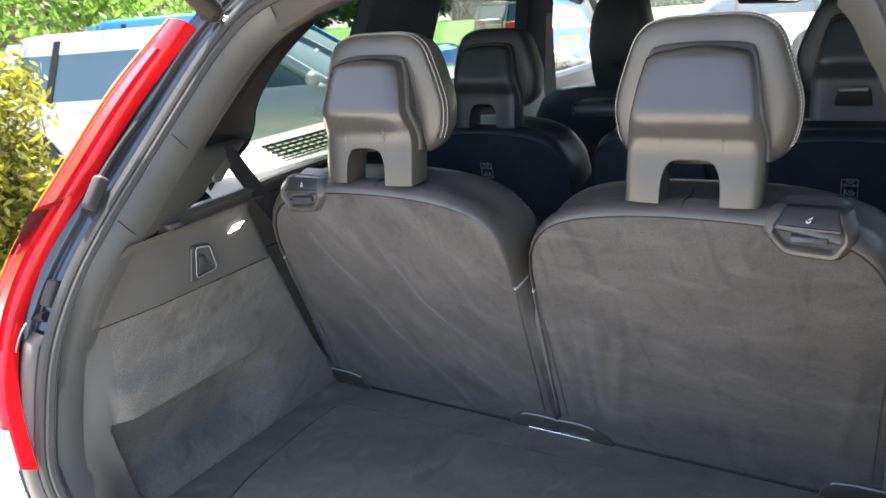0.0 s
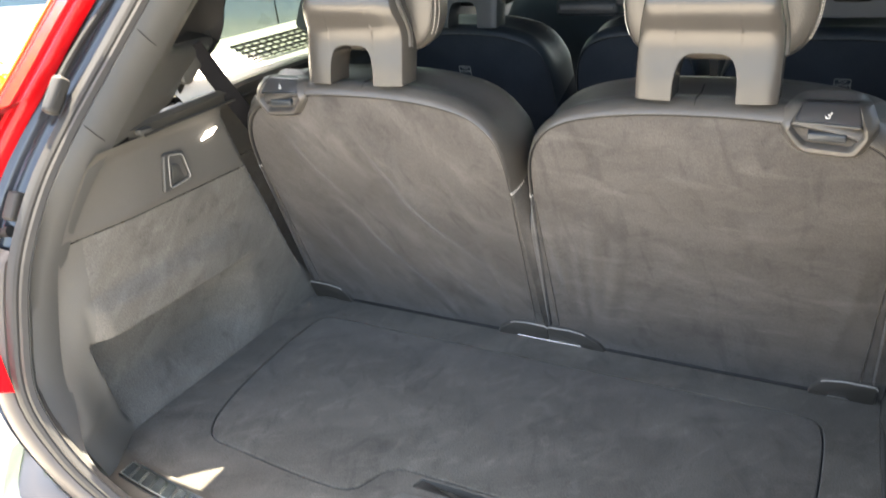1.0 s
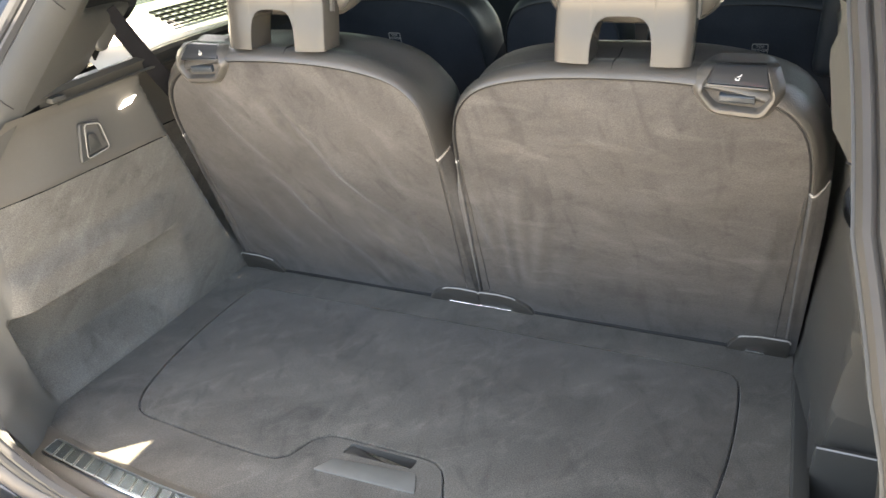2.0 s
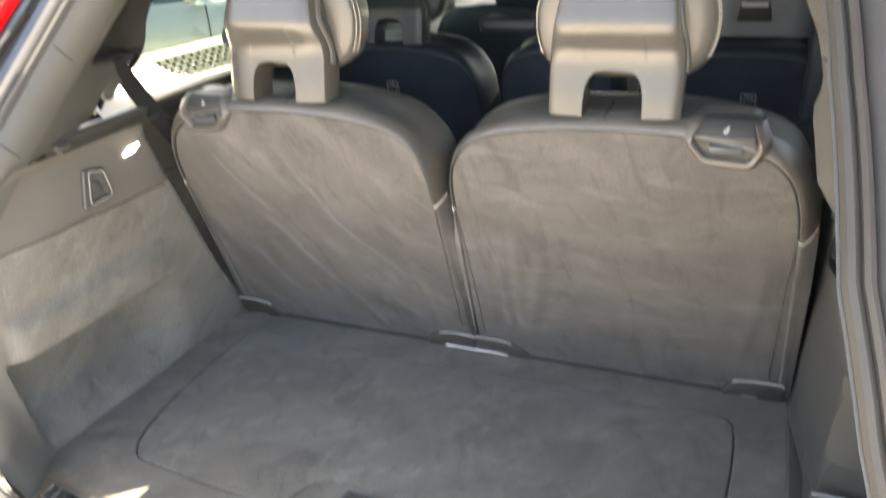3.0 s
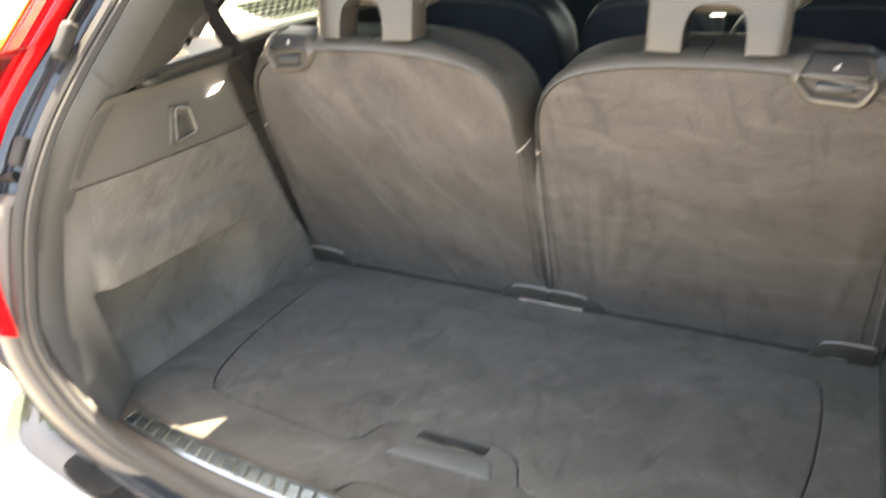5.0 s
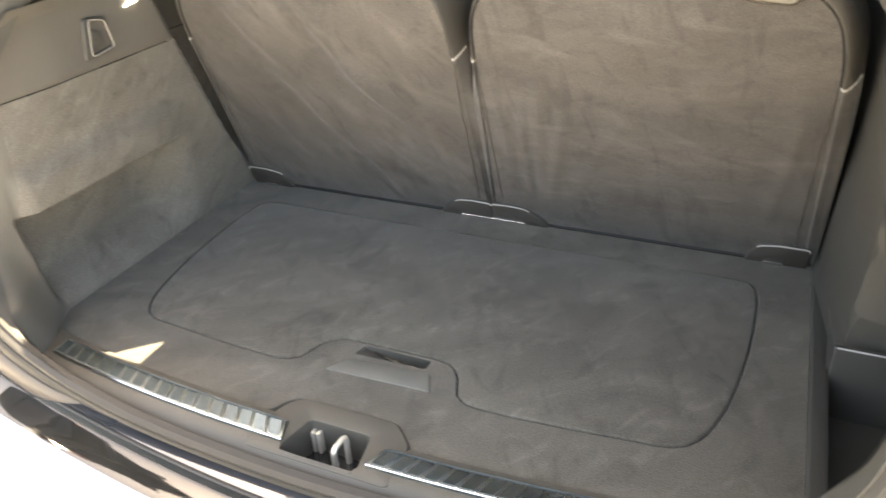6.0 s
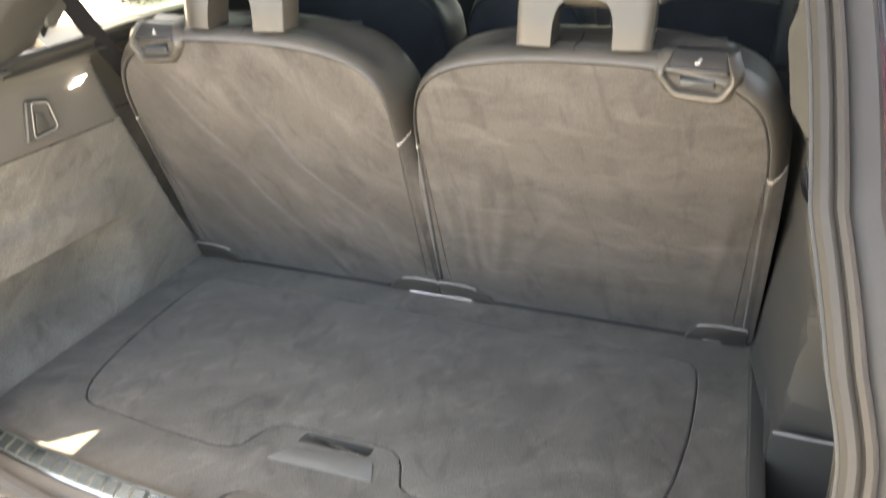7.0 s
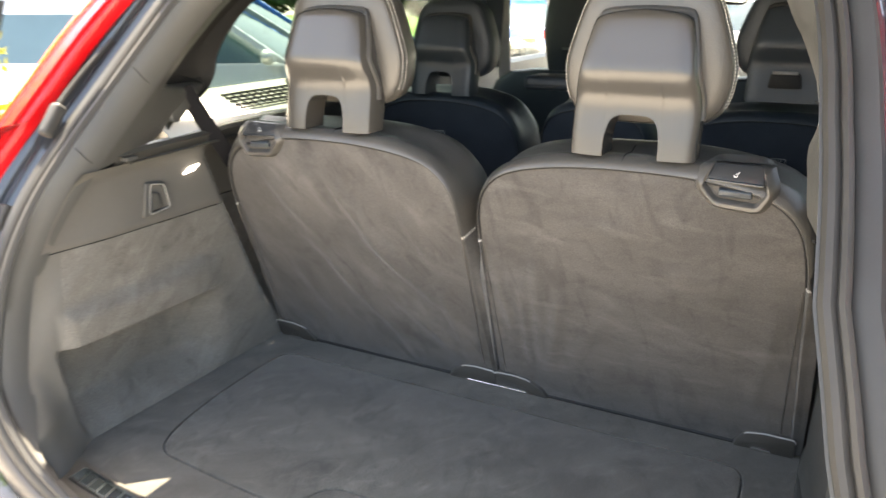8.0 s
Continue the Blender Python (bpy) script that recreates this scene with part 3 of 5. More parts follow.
    for i in range(n):
        t = (Vector(line[(i + 1) % n]) - Vector(line[i - 1])).normalized()
        out.append((line[i][0] + s * d * t.y, line[i][1] - s * d * t.x))
    return out


def ring_faces(bm, z, *lines):
    """A flat face with holes."""
    edges = []
    for line in lines:
        vs = [bm.verts.new((x, y, z)) for x, y in line]
        edges += [bm.edges.new((vs[i - 1], vs[i])) for i in range(len(vs))]
    bmesh.ops.triangle_fill(bm, use_beauty=True, edges=edges)


bm = bmesh.new()
slot = rounded([(-.056, .196), (.066, .199), (.068, .2205), (-.050, .2205)], .005, 4)
ring_faces(bm, FLOOR, floor_line, grow(lid_line, .0038), slot)
gap = [[(x, y, z) for x, y in grow(lid_line, d)] for d, z in ((.0038, FLOOR), (.0028, FLOOR - .0020), (.0024, FLOOR - .008), (.0024, FLOOR - .02))]
loft(bm, gap, True)
loft(bm, [[(x, y, z) for x, y in grow(floor_line, d)] for d, z in ((0, FLOOR), (.002, FLOOR - .003), (.002, FLOOR - .05))], True)
floor = structure("floor", bm, M["carpet"], "charcoal carpeted boot floor with a lid let into it", "floor")
floor_lid = thing("boot_floor_hatch", (0, .4, FLOOR - .02), "charcoal carpeted lid lying in the boot floor", "floor lid")
bm = bmesh.new()
prism(bm, lid_line, lambda u, v, w: Vector((u, v, w)), FLOOR - .022, FLOOR + .0008, .004, 3)
part("panel", bm, M["carpet"], floor_lid)
# black tube laid in the lid gap, so its shadow line is drawn in colour
bm = bmesh.new()
edge = [Vector((x, y, FLOOR - .009)) for x, y in grow(lid_line, .0012)]
tube(bm, edge + edge[:1], .0012, 5)
part("gap_shadow", bm, M["black_plastic"], floor_lid, "black tube that deepens the shadow in the lid's gap")

# finger grip of the lid
grip = thing("floor_grip", (0, .18, FLOOR), "grey plastic finger grip with a dark slot in the boot floor", "handle")
bm = bmesh.new()
flap = rounded([(-.082, .146), (.094, .152), (.078, .192), (-.062, .178)], .006, 4)
prism(bm, flap, lambda u, v, w: Vector((u, v, w)), FLOOR - .004, FLOOR + .0024, .0018, 2)
part("flap", bm, M["grip"], grip, "smooth grey plastic flap")
bm = bmesh.new()
sunk = lambda x, y: FLOOR - .0015 - .022 * smooth(.196, .222, y) * smooth(-.060, .02, x)
inner_slot = grow(slot, -.0015)
loft(bm, [[(x, y, FLOOR) for x, y in slot], [(x, y, sunk(x, y)) for x, y in inner_slot]], True)
ys = [.1975 + .0215 * k / 6 for k in range(7)]
loft(bm, [[(x, y, sunk(x, y)) for x in [-.056 + .0122 * k for k in range(11)]] for y in ys], False)
# dark plastic in place of carpet: the slot's shade is put into its colour
part("slot", bm, M["shelf_plastic"], grip, "finger slot with its inner shade put into dark plastic")

# sill: plastic cover, lock recess, two ribbed steel plates
def sill_y(x):
    return .034 * (abs(x) / .5) ** 2.2


sill_bm = bmesh.new()
PROFILE = [(-.050, .733), (-.044, .742), (-.036, .750), (-.026, .7555), (-.016, .7565), (.024, .7565), (.032, .755), (.036, .748)]
for x0, x1 in ((-.60, -.086), (.098, .60)):
    loft(sill_bm, [[(x0 + (x1 - x0) * k / 30, y + sill_y(x0 + (x1 - x0) * k / 30), z) for k in range(31)] for y, z in PROFILE], False)
loft(sill_bm, [[(x, y, z) for x in (-.105, -.03, .05, .117)] for y, z in PROFILE[:3] + [(-.034, .7511)]], False)
outer = rounded([(-.108, -.035), (.120, -.035), (.120, .036), (.098, .060), (.080, .075), (-.070, .075), (-.090, .058), (-.100, .034)], .012, 5)
inner = rounded([(-.054, -.028), (.068, -.028), (.058, .036), (-.038, .036)], .008, 5)


def meet(p, line, c=Vector((.008, .004))):
    """Where the way from c towards p crosses the closed line."""
    d, best = Vector(p) - c, None
    for a, b in zip(line, line[1:] + line[:1]):
        a, e = Vector(a) - c, Vector(b) - Vector(a)
        det = d.x * e.y - d.y * e.x
        if abs(det) > 1e-12:
            far, along = (a.x * e.y - a.y * e.x) / det, (a.x * d.y - a.y * d.x) / det
            if far > 0 and -1e-6 <= along <= 1 + 1e-6:
                best = c + d * far
    return best[:]


def sill_top(y, z):
    """Height z, but no more than 1 mm over the sill's front slope."""
    for (ya, za), (yb, zb) in zip(PROFILE, PROFILE[1:]):
        if ya <= y <= yb and y < -.012:
            return min(z, za + (zb - za) * (y - ya) / (yb - ya) + .001)
    return z


outer = [(a[0] + (b[0] - a[0]) * k / 6, a[1] + (b[1] - a[1]) * k / 6) for a, b in zip(outer, outer[1:] + outer[:1]) for k in range(6 if (Vector(b) - Vector(a)).length > .012 else 1)]
inner = [tuple(p)[:2] for p in inner]
hole = [meet(p, inner) for p in outer]
edge_row = [meet(p, grow(inner, .004)) for p in outer]
near_row = [meet(p, grow(inner, .001)) for p in outer]
top_row = [meet(p, grow(outer, -.004)) for p in outer]
rings = [[(x, y, .738) for x, y in grow(outer, .001)]] + [[(x, y, sill_top(y, z)) for x, y in row] for row, z in ((outer, .753), (top_row, .757), (edge_row, .757), (near_row, .7555), (hole, .752), (hole, .700))]
loft(sill_bm, rings, True)
sill_bm.faces.new([sill_bm.verts.new((x, y, .700)) for x, y in hole])
structure("sill", sill_bm, M["sill_plastic"], "charcoal plastic boot sill cover with a lock recess", "sill")

latch = thing("striker", (.01, .02, .7025), "steel striker loop in the boot sill recess", "latch")
bm = bmesh.new()
tube(bm, spline([(.021, -.003, .7025), (.021, -.003, .730), (.021, -.003, .746), (.0212, .001, .753), (.022, .012, .754), (.0228, .023, .753), (.023, .027, .746), (.023, .027, .730), (.023, .027, .7025)], 32), .0040, 10)
part("loop", bm, M["zinc"], latch, "pale zinc-plated loop")
for x in (-.036, -.027):
    bm = bmesh.new()
    box(bm, (x, .026, .7025), (x + .006, .0365, .741), .002)
    part("bracket", bm, M["zinc"], latch)
bm = bmesh.new()
prism(bm, rounded([(-.051, -.026), (.065, -.026), (.056, .034), (-.036, .034)], .006, 4), lambda u, v, w: Vector((u, v, w)), .7005, .7025, .0005, 1)
part("base", bm, M["gloss_black"], latch)

for side in (-1, 1):
    plate = thing("sill_plate", (side * .29, 0, .756), "ribbed brushed steel plate on the boot sill", "sill plate", "sill plates")
    xa, xb = (.054, .523) if side < 0 else (.078, .530)
    bm = bmesh.new()
    secs = [(-.017, .7565), (-.0165, .7595), (-.014, .7605), (.017, .7605), (.0195, .7595), (.020, .7565)]
    cols = 40
    loft(bm, [[(side * (xa + (xb - xa) * k / cols + (.012 * (y + .017) / .037 * (1 - k / cols))), y + sill_y(xa + (xb - xa) * k / cols), z) for k in range(cols + 1)] for y, z in secs], False)
    for k in (0, cols):
        bm.faces.new([bm.verts.new((side * (xa + (xb - xa) * k / cols + .012 * (y + .017) / .037 * (1 - k / cols)), y + sill_y(xa + (xb - xa) * k / cols), z)) for y, z in secs])
    part("plate", bm, M["steel"], plate)
    at_x = lambda g, d: side * (xa + (xb - xa) * g + .012 * d * (1 - g))          # g along the plate, d from its front to its back edge
    at_y = lambda g, d: -.0165 + .0355 * d + sill_y(xa + (xb - xa) * g)
    bm = bmesh.new()
    tube(bm, [(at_x(k / cols, .03), at_y(k / cols, .03), .7603) for k in range(cols + 1)], .0019, 6)
    part("bright_edge", bm, M["chrome"], plate, "bright front edge")
    bm = bmesh.new()
    tube(bm, [(at_x(g, d), at_y(g, d), .7606) for g, d in [(0, .04), (0, .5), (.004, .93), (.03, .985), (.25, .985), (.5, .985), (.75, .985), (.97, .985), (1, .9), (1, .04)]], .0009, 5)
    part("raised_rim", bm, M["steel"], plate)
    count = 18
    for k in range(count):
        g0, g1 = (k + .16) / count, (k + .90) / count
        if k:
            bm = bmesh.new()
            g = (k + .02) / count
            tube(bm, [(at_x(g + .010 * d, d), at_y(g, d), .7607) for d in (.06, .25, .45, .65, .84)], .001, 6, True, [.0018, .0015, .0012, .0009, .0005])
            part("rib", bm, M["chrome"], plate)
        bm = bmesh.new()
        field = rounded([(g0, .14), (g1, .14), (g1 + .010, .88), (g0 + .010, .88)], .004, 2)
        prism(bm, field, lambda u, v, w: Vector((at_x(u, v), at_y(u, v), .7602 + w)), -.001, .0009)
        part("field", bm, M["field_steel"], plate)

# storage bin beside the floor on the right: lip, front board, shelf and sunken base
side_bin = thing("side_bin", (.68, .25, .68), "grey plastic storage bin sunk beside the boot floor", "bin")
bm = bmesh.new()
loft(bm, [[(x, y, z) for y in (.10, .2, .3, .39, .5, .62, .72)] for x, z in ((.6065, .742), (.607, .751), (.610, .7535), (.628, .7535), (.632, .751), (.633, .70))], False)
part("lip", bm, M["trim"], side_bin)
bm = bmesh.new()
box(bm, (.632, .388, .672), (.775, .398, .803), .003, 3)
part("front_board", bm, M["trim"], side_bin)
bm = bmesh.new()
tube(bm, [(.634, .389, .8025), (.77, .389, .8025)], .0016, 6)
part("board_edge", bm, M["grey_print"], side_bin, "thin pale strip along the top edge")
bm = bmesh.new()
loft(bm, [[(x, y, .756 + .05 * smooth(.40, .66, y)) for x in (.628, .66, .70, .775)] for y in (.396, .43, .50, .60, .66)], False)
part("shelf", bm, M["trim"], side_bin)
bm = bmesh.new()
loft(bm, [[(.632, y, z) for y in (.08, .39)] for z in (.752, .675)] + [[(.78, y, .675) for y in (.08, .39)]] + [[(.785, y, 1.0) for y in (.08, .39)]], False)
part("base", bm, M["trim"], side_bin)

# lamp and coat hook on the left side, locking lever on the shelf
lamp = thing("cargo_lamp", (-.617, .46, 1.219), "small lit white lamp lens in the boot side panel", "lamp")
bm = bmesh.new()
prism(bm, rounded([(.440, 1.211), (.469, 1.214), (.486, 1.226), (.457, 1.2235)], .0006, 2), lambda u, v, w: Vector((-.6155 + w, u, v)), 0, .0045, .001, 2)
part("lens", bm, M["lamp"], lamp)
hook = thing("bag_hook", (-.612, .36, 1.18), "folded chrome-edged bag hook in the boot side panel", "hook")
out_h = rounded([(.322, 1.144), (.398, 1.150), (.386, 1.208), (.338, 1.215)], .008, 5)
in_h = rounded([(.340, 1.151), (.390, 1.156), (.380, 1.202), (.350, 1.208)], .006, 5)
bm = bmesh.new()
put = lambda p, w: Vector((-.6145 + w, p[0], p[1]))
loft(bm, [[put(p, 0) for p in out_h], [put(p, .004) for p in out_h], [put(p, .006) for p in grow(out_h, -.002)], [put(p, .006) for p in grow(in_h, .001)], [put(p, .004) for p in in_h], [put(p, .0005) for p in in_h]], True)
part("frame", bm, M["trim"], hook, "dark plastic frame with a bright rim")
bm = bmesh.new()
tube(bm, [put(p, .006) for p in grow(in_h, .002)] + [put(grow(in_h, .002)[0], .006)], .0011, 6)
part("rim", bm, M["pale_edge"], hook)
bm = bmesh.new()
prism(bm, rounded([(.345, 1.156), (.376, 1.160), (.369, 1.188), (.352, 1.192)], .004, 4), lambda u, v, w: Vector((-.6125 + w, u, v)), 0, .004, .0015, 2)
part("flap", bm, M["trim"], hook)
lever = thing("shelf_clip", (-.604, .29, 1.27), "dark plastic cover clip at the end of the shelf lip", "clip")
bm = bmesh.new()
box(bm, (-.608, .284, 1.266), (-.590, .314, 1.276), .004)
part("clip", bm, M["trim"], lever)
bm = bmesh.new()
tube(bm, [(-.5985, .30, 1.262), (-.598, .40, 1.2655), (-.598, .55, 1.270), (-.598, .66, 1.274)], .0028, 8)
part("cover_rail", bm, M["shelf_plastic"], lever, "thin rail along the shelf")

# headliner, roof and body sides
bm = bmesh.new()
rows = []
for j in range(30):
    y = .62 + 2.05 * j / 29
    top = along([(.62, 1.690), (1.0, 1.735), (1.6, 1.740), (2.2, 1.712), (2.67, 1.650)], y)
    rows.append([(x, y, top - .05 * (abs(x) / .62) ** 3) for x in [-.64 + 1.28 * k / 24 for k in range(25)]])
loft(bm, rows, False)
structure("ceiling", bm, M["headliner"], "pale grey-brown cloth headliner", "ceiling")
bm = bmesh.new()
rows = []
for j in range(40):
    y = .60 + 2.1 * j / 39
    top = along([(.60, 1.742), (1.0, 1.785), (1.6, 1.80), (2.2, 1.775), (2.7, 1.685)], y)
    rows.append([(x, y, top - .11 * (abs(x) / .72) ** 4) for x in [-.72 + 1.44 * k / 30 for k in range(31)]])
loft(bm, rows, False)
part("roof", bm, M["paint"], car)

for side, word in ((-1, "left"), (1, "right")):
    # pillars between the side windows, as slanted posts
    for y0, y1, t0, t1, mat in ((.88 if side < 0 else .78, 1.24, 1.125 if side < 0 else 1.06, 1.475, M["dark_cloth"]), (1.98, 2.22, 2.04, 2.26, M["dark_cloth"])):
        bm = bmesh.new()
        rings = []
        for f in [k / 10 for k in range(11)]:
            z = 1.30 + .44 * f
            a, b = y0 + (t0 - y0) * f, y1 + (t1 - y1) * f
            xi, xo = .655 - .02 * f, .72 - .03 * f
            rings.append([(side * xi, a + .02, z), (side * xi, b - .02, z), (side * (xi + .01), b, z), (side * xo, b, z), (side * xo, a, z), (side * (xi + .01), a, z)])
        loft(bm, rings, True, True)
        part("pillar", bm, mat, car, "black side pillar between the windows")
    bm = bmesh.new()
    tube(bm, spline([(side * .66, 2.62, 1.66), (side * .70, 2.9, 1.5), (side * .74, 3.25, 1.25), (side * .76, 3.5, 1.08)], 14), .035, 8)
    part("windscreen_pillar", bm, M["dark_shell"], car)
    bm = bmesh.new()
    tube(bm, [(side * .675, .60, 1.675), (side * .70, 1.2, 1.712), (side * .70, 1.9, 1.708), (side * .68, 2.62, 1.675)], .036, 10)
    part("roof_rail", bm, M["headliner"], car)
    # door cards below the windows, and the outer side
    bm = bmesh.new()
    rows = []
    for z, x in ((.30, .745), (.45, .74), (.8, .735), (1.1, .725), (1.25, .71), (1.30, .70), (1.315, .715), (1.31, .76)):
        rows.append([(side * x, y, z) for y in (.86, 1.4, 1.9, 2.4, 2.9, 3.4)])
    loft(bm, rows, False)
    part("door_card", bm, M["dark_shell"], car)
    bm = bmesh.new()
    rows = []
    for z, x in ((.30, .93), (.5, .975), (.8, .985), (1.05, .965), (1.22, .93), (1.33, .80), (1.345, .77)):
        rows.append([(side * (x - .06 * smooth(2.8, 4.4, y) - (.10 * smooth(.30, -.05, y))), y, z) for y in (.12, .3, .6, 1.0, 1.8, 2.6, 3.4, 4.0, 4.4)])
    loft(bm, rows, False)
    part("side_panel", bm, M["paint"], car)
    # window panes
    for ys in (((.56, 1.36), (1.02, 1.36), (1.24, 1.69), (.93, 1.685)), ((1.24, 1.34), (1.99, 1.32), (2.06, 1.685), (1.49, 1.69)), ((2.22, 1.32), (3.3, 1.30), (2.75, 1.63), (2.27, 1.685))):
        bm = bmesh.new()
        pane = [(side * (.735 - .05 * (z - 1.34) / .32), y, z) for y, z in ys]
        loft(bm, [pane, [(x + side * .004, y, z) for x, y, z in pane]], True, True)
        part("window_pane", bm, M["tinted"] if ys[0][0] < 2 else M["glass"], car, "tinted side window")
bm = bmesh.new()
pane = [(-.72, 3.45, 1.10), (.72, 3.45, 1.10), (.62, 2.66, 1.64), (-.62, 2.66, 1.64)]
loft(bm, [pane, [(x, y + .003, z + .004) for x, y, z in pane]], True, True)
part("windscreen", bm, M["glass"], car).visible_shadow = False
bm = bmesh.new()
loft(bm, [[(x, y, z - .05 * abs(x)) for x in (-.74, -.4, 0, .4, .74)] for y, z in ((2.72, .34), (2.68, .70), (2.62, .95), (2.66, 1.06), (2.75, 1.10), (3.1, 1.09), (3.45, 1.05))], False)
part("dashboard", bm, M["dark_shell"], car)
bm = bmesh.new()
loft(bm, [[(x, y, z - .10 * (abs(x) / .9) ** 3) for x in (-.88, -.6, -.3, 0, .3, .6, .88)] for y, z in ((3.46, 1.06), (3.7, 1.04), (4.1, .98), (4.45, .86), (4.6, .6))], False)
part("bonnet", bm, M["paint"], car)
bm = bmesh.new()
loft(bm, [[(x, y, .34) for x in (-.74, 0, .74)] for y in (.79, 1.6, 2.5, 3.4)], False)
part("cabin_floor", bm, M["dark_cloth"], car)

# rear bumper, stepped below the sill: seal flange, painted band with a thin edge, gloss step, outer skin coloured pale
# for sunlight
BUMPER = [(-.020, .731), (-.035, .724), (-.050, .7225), (-.057, .7222), (-.076, .7195), (-.082, .7175), (-.086, .7180), (-.0885, .7160), (-.091, .7030), (-.095, .7012), (-.115, .7006),
          (-.132, .6999), (-.138, .6985), (-.145, .6945), (-.165, .6880), (-.195, .6720), (-.212, .646), (-.217, .596), (-.21, .446), (-.16, .296)]
rows = []
for y, z in BUMPER:
    g = .09 * smooth(-.03, -.17, y)
    rows.append([(x * (1 + g), y + .12 * (abs(x) / .80) ** 1.6 + .11 * smooth(.64, .86, abs(x)), z + .09 * smooth(.52, .80, abs(x)) * smooth(-.095, -.04, y)) for x in [-.80 + 1.6 * k / 60 for k in range(61)]])
# the thin satin strip stands in for a highlight along the band's edge
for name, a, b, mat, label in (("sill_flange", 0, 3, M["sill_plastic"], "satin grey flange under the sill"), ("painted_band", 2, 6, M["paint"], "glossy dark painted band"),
                               ("edge_highlight", 5, 8, M["satin"], "thin satin strip drawn for the edge highlight of the painted band"), ("bumper_step", 7, 13, M["step_gloss"], "glossy black rear bumper top"),
                               ("bumper", 12, len(rows), M["sunlit_bumper"], "glossy rear bumper, its sunlit look put into pale paint")):
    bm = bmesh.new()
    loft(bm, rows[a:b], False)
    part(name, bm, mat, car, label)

# tail lights: tall lenses along the rear corners
for side in (-1, 1):
    axis_in = [(.638, .455, 1.628), (.702, .345, 1.50), (.735, .235, 1.375), (.762, .150, 1.275), (.770, .085, 1.19), (.760, .035, 1.11), (.725, -.005, 1.02), (.665, -.035, .925)]
    axis_out = [(.715, .475, 1.632), (.800, .385, 1.52), (.855, .285, 1.39), (.895, .180, 1.26), (.895, .11, 1.17), (.845, .05, 1.09), (.775, .00, 1.01), (.715, -.03, .915)]
    shift = lambda z: .024 * smooth(1.35, 1.0, z) if side > 0 else 0
    a = spline([(side * (x + shift(z)), y, z) for x, y, z in axis_in], 40)
    b = spline([(side * (x + shift(z)), y, z) for x, y, z in axis_out], 40)
    light = part("tail_light", (lambda m: (loft(m, [[p.lerp(q, f) + Vector((0, -d, d * .6)) for p, q in zip(a, b)] for f, d in ((0, -.015), (0, 0), (.04, .008), (.2, .014), (.5, .017), (.8, .014), (.96, .007), (1.0, 0), (1.02, -.04))], False), m)[1])(bmesh.new()),
                 M["red_lens"], car, "tall red tail light lens")
    for f0, f1, k0, k1, mat, lift, label in ((.66, .735, 0, 30, M["orange_lens"], .0165, "orange strip"), (.12, .42, 3, 30, M["deep_red"], .0155, "deep red band"),
                                             (.1, .9, 36, 39, M["pink_lens"], .0175, "pale end"), (.50, .525, 2, 34, M["pink_lens"], .0172, "thin pale line")):
        bm = bmesh.new()
        loft(bm, [[a[k].lerp(b[k], f) + Vector((0, -d, d * .6)) for k in range(k0, k1 + 1)] for f, d in ((f0, lift - .006), (f0 + .01, lift + .0015), (f1 - .01, lift + .0015), (f1, lift - .006))], False)
        part("lens_strip", bm, mat, light, label)


# ---- seats ----
LEAN_A = radians(20.8)
VUP, WFW = Vector((0, -math.sin(LEAN_A), math.cos(LEAN_A))), Vector((0, math.cos(LEAN_A), math.sin(LEAN_A)))
SEAT_FACE = [(-.294, 0), (-.289, .1), (-.284, .2), (-.280, .30), (-.277, .40), (-.271, .478), (-.252, .522), (-.212, .552), (-.13, .570), (-.02, .577), (.11, .573), (.205, .553),
             (.252, .520), (.272, .470), (.280, .40), (.283, .3), (.286, .2), (.289, .1), (.292, 0)]
SEAT_RIM = [(-.2985, 0), (-.2985, .1), (-.2985, .2), (-.298, .30), (-.295, .37), (-.290, .41), (-.284, .470), (-.266, .522), (-.228, .560), (-.175, .582), (-.10, .594), (.02, .598), (.13, .596),
            (.215, .582), (.262, .556), (.284, .515), (.292, .465), (.295, .40), (.296, .3), (.297, .2), (.298, .1), (.298, 0)]

SWELL = [(0, .001), (.04, -.0030), (.12, -.0052), (.26, -.0040), (.44, .003), (.68, .018), (.88, .036), (1.0, .056)]     # from the cloth panel's edge over to the side


